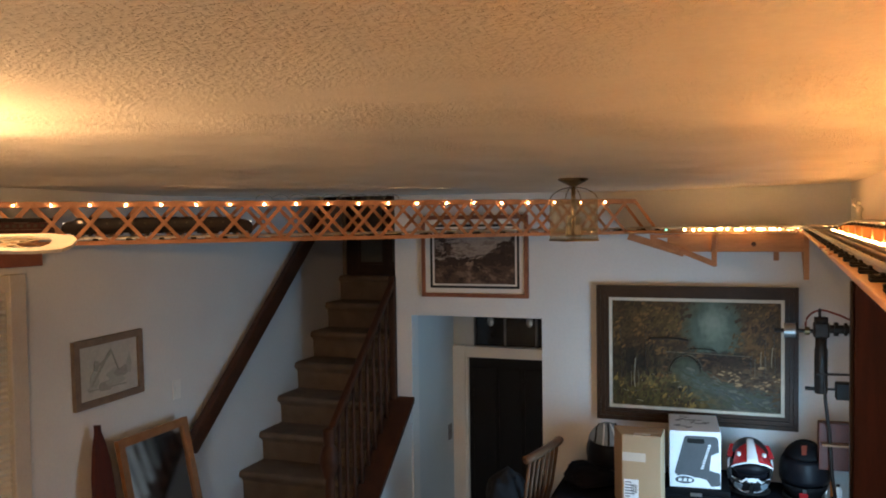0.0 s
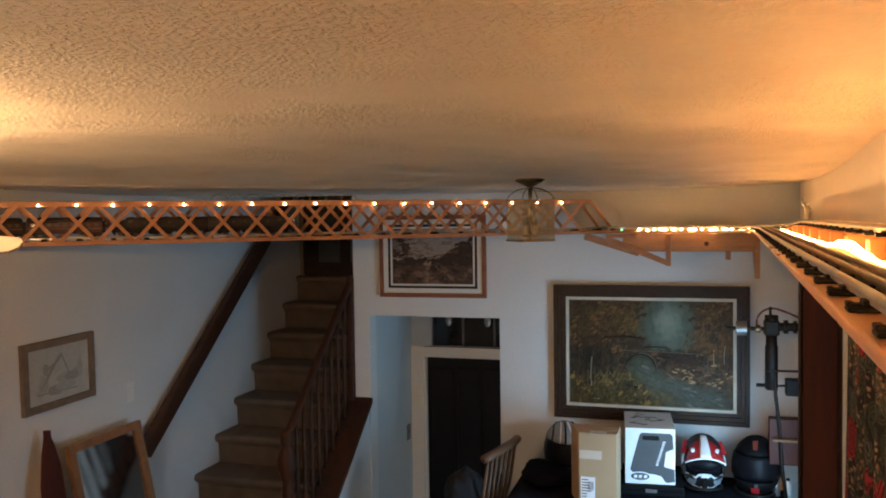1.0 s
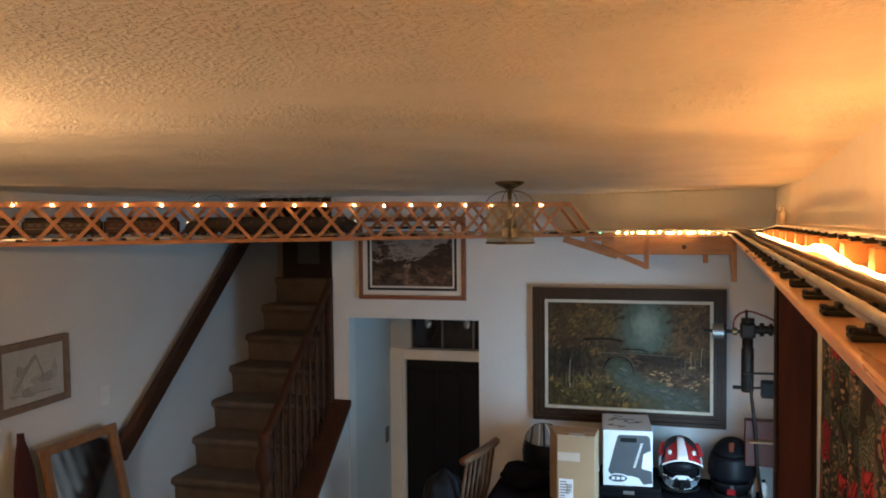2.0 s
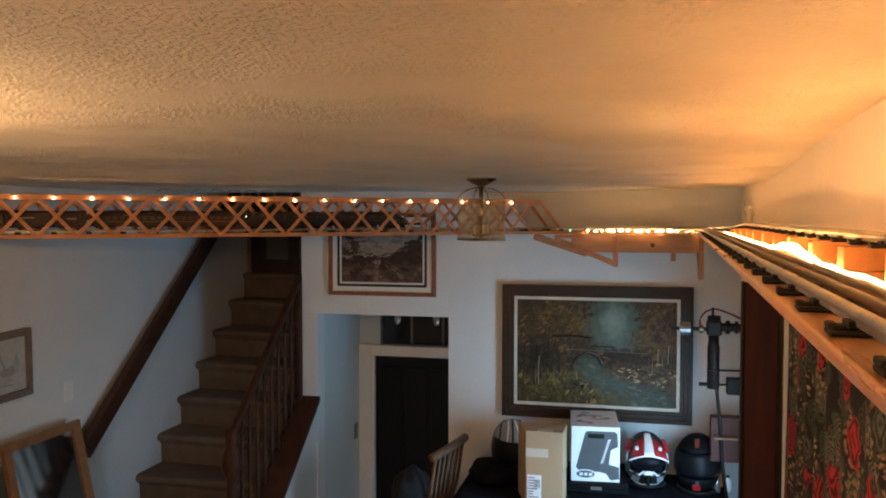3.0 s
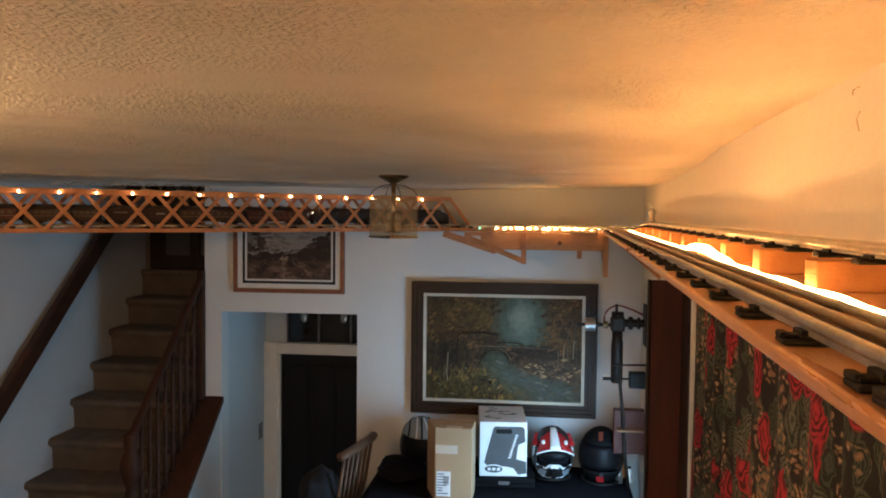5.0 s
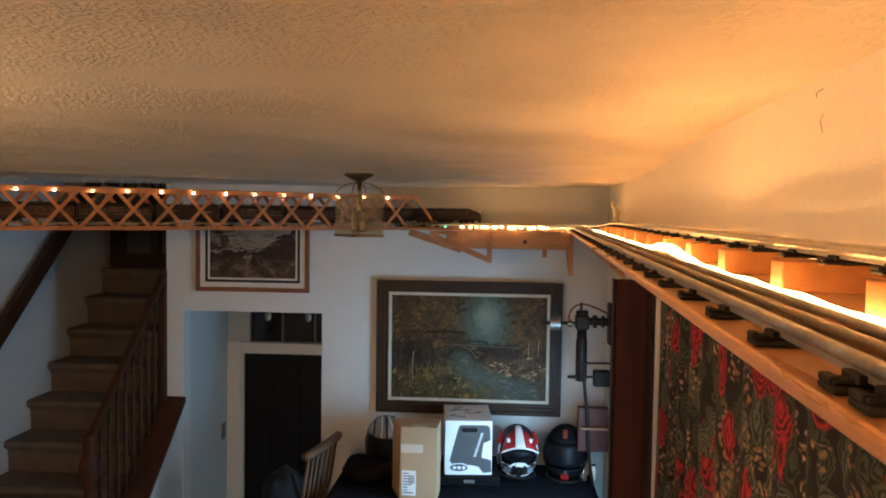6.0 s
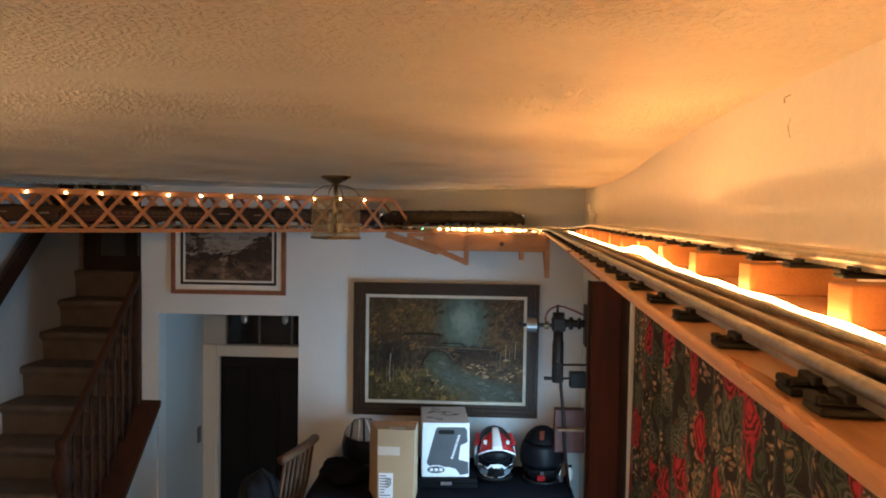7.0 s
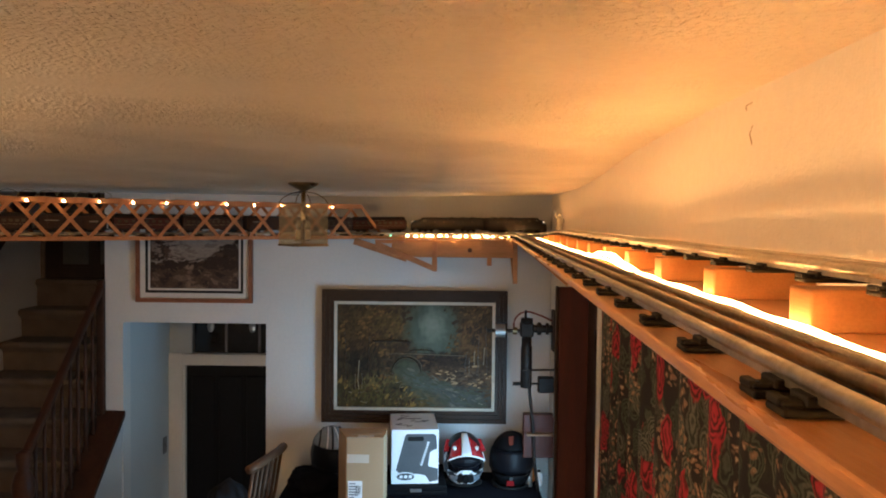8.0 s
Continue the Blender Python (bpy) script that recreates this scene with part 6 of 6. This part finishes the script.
def wall_tool():
    """The jointed iron apparatus with hose, cylinders and knobs on the wall beyond the folded door."""
    t = thing("wall_apparatus", pose(0, 4.6, E), "dark iron wall-mounted apparatus with pipes, knobs and red hose", "machine")
    part("cylinder", lathe([(0.026, -0.93), (0.032, -0.925), (0.032, -0.70), (0.028, -0.69), (0.028, -0.63)], 18, c=(0.440, 0, 0)), IRON, t, "dark upright cylinder", True)
    part("head_block", box(0.402, 0.478, -0.035, 0.035, -0.640, -0.560, 0.010), IRON, t)
    part("head_ring", rod((0.440, 0, -0.565), (0.440, 0, -0.535), 0.034, n=16), IRON, t, smooth=True)
    part("head_lug", box(0.427, 0.440, -0.01, 0.01, -0.545, -0.490, 0.003), IRON, t)
    part("arm", rod((0.47, 0, -0.595), (0.598, 0, -0.595), 0.022), IRON, t)
    part("arm_collar", rod((0.500, 0, -0.595), (0.520, 0, -0.595), 0.036), IRON, t)
    part("arm_collar", rod((0.548, 0, -0.595), (0.562, 0, -0.595), 0.033), IRON, t)
    part("wall_plate", box(0.585, 0.601, -0.06, 0.06, -0.72, -0.49, 0.004), IRON, t)
    part("side_shaft", rod((0.215, 0, -0.608), (0.41, 0, -0.608), 0.010), IRON, t)
    part("spool", rod((0.262, 0, -0.608), (0.318, 0, -0.608), 0.038, n=20), STEEL, t, "pale steel spool", False)
    part("flange", rod((0.318, 0, -0.608), (0.326, 0, -0.608), 0.046, n=20), IRON, t)
    part("shaft_collar", rod((0.362, 0, -0.608), (0.385, 0, -0.608), 0.021), BRASS, t)
    hose = [(0.372, 0.0, -0.615)] + [(0.445 + 0.078 * math.cos(a), 0.01, -0.575 + 0.075 * math.sin(a)) for a in np.linspace(math.pi, 1.2, 12)] + [(0.53, 0.01, -0.525), (0.592, 0.01, -0.555)]
    part("hose", tube(hose, 0.0055, 8), REDHOSE, t, "red rubber hose", True)
    part("cross_rod", rod((0.415, -0.03, -0.825), (0.597, -0.03, -0.822), 0.006), IRON, t)
    part("knob", rod((0.365, 0, -0.908), (0.408, 0, -0.908), 0.010), BLACKPLASTIC, t)
    part("knob_shaft", rod((0.46, 0, -0.908), (0.53, 0, -0.905), 0.006), IRON, t)
    part("motor", box(0.508, 0.598, -0.035, 0.035, -0.955, -0.868, 0.006), BLACKPLASTIC, t, "black motor box")
    part("drop_pipe", tube([(0.452, -0.02, -0.66), (0.458, -0.02, -0.95), (0.478, -0.02, -1.12), (0.492, -0.02, -1.35), (0.515, -0.02, -1.52)], 0.009, 8), IRON, t, "thin drop pipe", True)
    part("bracket_box", box(0.430, 0.600, 0.0, 0.07, -1.33, -1.085, 0.004), MAHOGANY, t, "red-brown wooden bracket")
    part("bracket_ledge", box(0.445, 0.600, -0.05, 0.07, -1.195, -1.183, 0.002), OAK, t)
    part("cord", tube([(0.594, -0.03, -0.56), (0.596, -0.03, -0.80), (0.594, -0.03, -1.09)], 0.003, 6), WIRE, t)


wall_tool()

# ---- right-hand wall: folded door and curtain ----
fd = thing("folding_door", SKEW.copy(), "dark mahogany folding door panel standing open", "door")
part("panel", box(0.232, 0.360, 2.95, 2.985, 0.005, E - 0.226, 0.006), MAHOGANY, fd)
part("edge_strip", box(0.222, 0.232, 2.946, 2.99, 0.005, E - 0.224, 0.003), FRAMEWOOD, fd)
part("rear_panel", box(0.336, 0.361, 2.62, 2.94, 0.005, E - 0.235, 0.004), FRAMEWOOD, fd)
part("hinge", box(0.322, 0.338, 2.64, 2.66, E - 0.40, E - 0.34, 0.002), IRON, fd)
part("hinge", box(0.322, 0.338, 2.64, 2.66, E - 1.10, E - 1.04, 0.002), IRON, fd)
wt = structure("window_trim", box(0.284, 0.361, 2.285, 2.315, 0.3, E - 0.10, 0.004), TRIM, "white window trim beside the curtain")
wt.matrix_basis = SKEW


def curtain():
    t = thing("curtain", SKEW.copy(), "dark floral curtain with red blooms hanging under the shelf", "curtain")
    bm = bmesh.new()
    n, k = 200, 26
    rows = []
    for j in range(k + 1):
        f = j / k
        z = E - 0.105 - (E - 0.205) * f
        row = []
        for i in range(n + 1):
            y = 2.25 - 1.87 * i / n
            amp = 0.010 + 0.012 * f
            x = 0.292 + amp * math.sin(y * 42 + 1.4 * math.sin(y * 7) + 0.5 * f) + 0.005 * noise.noise((y * 6, z * 3, 1))
            row.append(bm.verts.new((x, y + 0.006 * math.sin(z * 9 + y * 3), z)))
        rows.append(row)
    for a, b in zip(rows, rows[1:]):
        for i in range(n):
            bm.faces.new((a[i], a[i + 1], b[i + 1], b[i]))
    c = part("cloth", bm, floral(), t, "printed cotton cloth", True)
    c.modifiers.new("thickness", "SOLIDIFY").thickness = 0.002
    part("rod", rod((0.305, 2.2, E - 0.112), (0.305, 0.3, E - 0.112), 0.007), BRASS, t)


curtain()

wm = thing("wall_hook", SKEW.copy(), "small dark hook and wire in the wall", "hook")
part("hook", tube([(0.361, 1.235, E + 0.185), (0.352, 1.235, E + 0.180), (0.350, 1.228, E + 0.172)], 0.0006, 6), CARD, wm)
part("wire_end", tube([(0.359, 1.225, E + 0.150), (0.355, 1.225, E + 0.138), (0.358, 1.223, E + 0.122)], 0.0007, 6), CARD, wm)

# ---- chair ----


def chair():
    t = thing("spindle_chair", pose(-1.05, 4.50, 0, 0, 0, 79), "brown wooden chair with a spindle back", "chair")
    part("seat", box(-0.22, 0.22, 0.02, 0.44, 0.43, 0.465, 0.012), CHAIRWOOD, t)
    rail = [(-0.235 + 0.47 * k / 8, -0.05 + 0.035 * (1 - (2 * k / 8 - 1) ** 2) * -1, 0.945 + 0.018 * math.sin(math.pi * k / 8)) for k in range(9)]
    part("top_rail", tube(rail, 0.026, 8, flat=0.9), CHAIRWOOD, t, "worn curved top rail", True)
    for k in range(7):
        x = -0.19 + 0.38 * k / 6
        part("spindle", tube([(x * 0.9, 0.04, 0.465), (x, -0.02, 0.70), (x, -0.055, 0.93)], 0.010, 8), CHAIRWOOD, t, smooth=True)
    for x in (-0.18, 0.18):
        for y in (0.06, 0.40):
            part("leg", lathe([(0.014, 0), (0.018, 0.1), (0.024, 0.25), (0.018, 0.43)], 10, c=(x, y, 0)), CHAIRWOOD, t, smooth=True)
    part("stretcher", rod((-0.18, 0.06, 0.18), (0.18, 0.06, 0.18), 0.011), CHAIRWOOD, t)
    part("stretcher", rod((-0.18, 0.40, 0.18), (0.18, 0.40, 0.18), 0.011), CHAIRWOOD, t)
    cloth_heap("hanging_jacket", pose(-1.19, 4.39, 0.465), 0.115, 0.15, 0.33, CLOTH_NAVY, "dark navy jacket piled on the chair seat", "jacket", 7)


chair()

# ---- movement ----


def motions():
    coef = np.polyfit([0.0, 1.0, 1.5, 3.5, 5.0, 6.5, 7.0, 8.0], [1.033, 1.473, 1.677, 2.532, 3.160, 3.770, 3.970, 4.330], 3)
    for ob, back, half, turned in TRAIN:
        rows = []
        for k in range(33):
            t = 0.25 * k
            s = float(np.polyval(coef, t)) - back
            a, b = route(s + half), route(s - half)
            d = a - b
            yaw = math.degrees(math.atan2(d.y, d.x)) + (180 if turned else 0)
            tilt = -math.degrees(math.asin(d.z / d.length)) * (-1 if turned else 1)
            c = (a + b) / 2
            rows.append((t, Matrix.Translation(c) @ pose(0, 0, 0, 0, tilt, yaw)))
        walk(ob, rows)


motions()
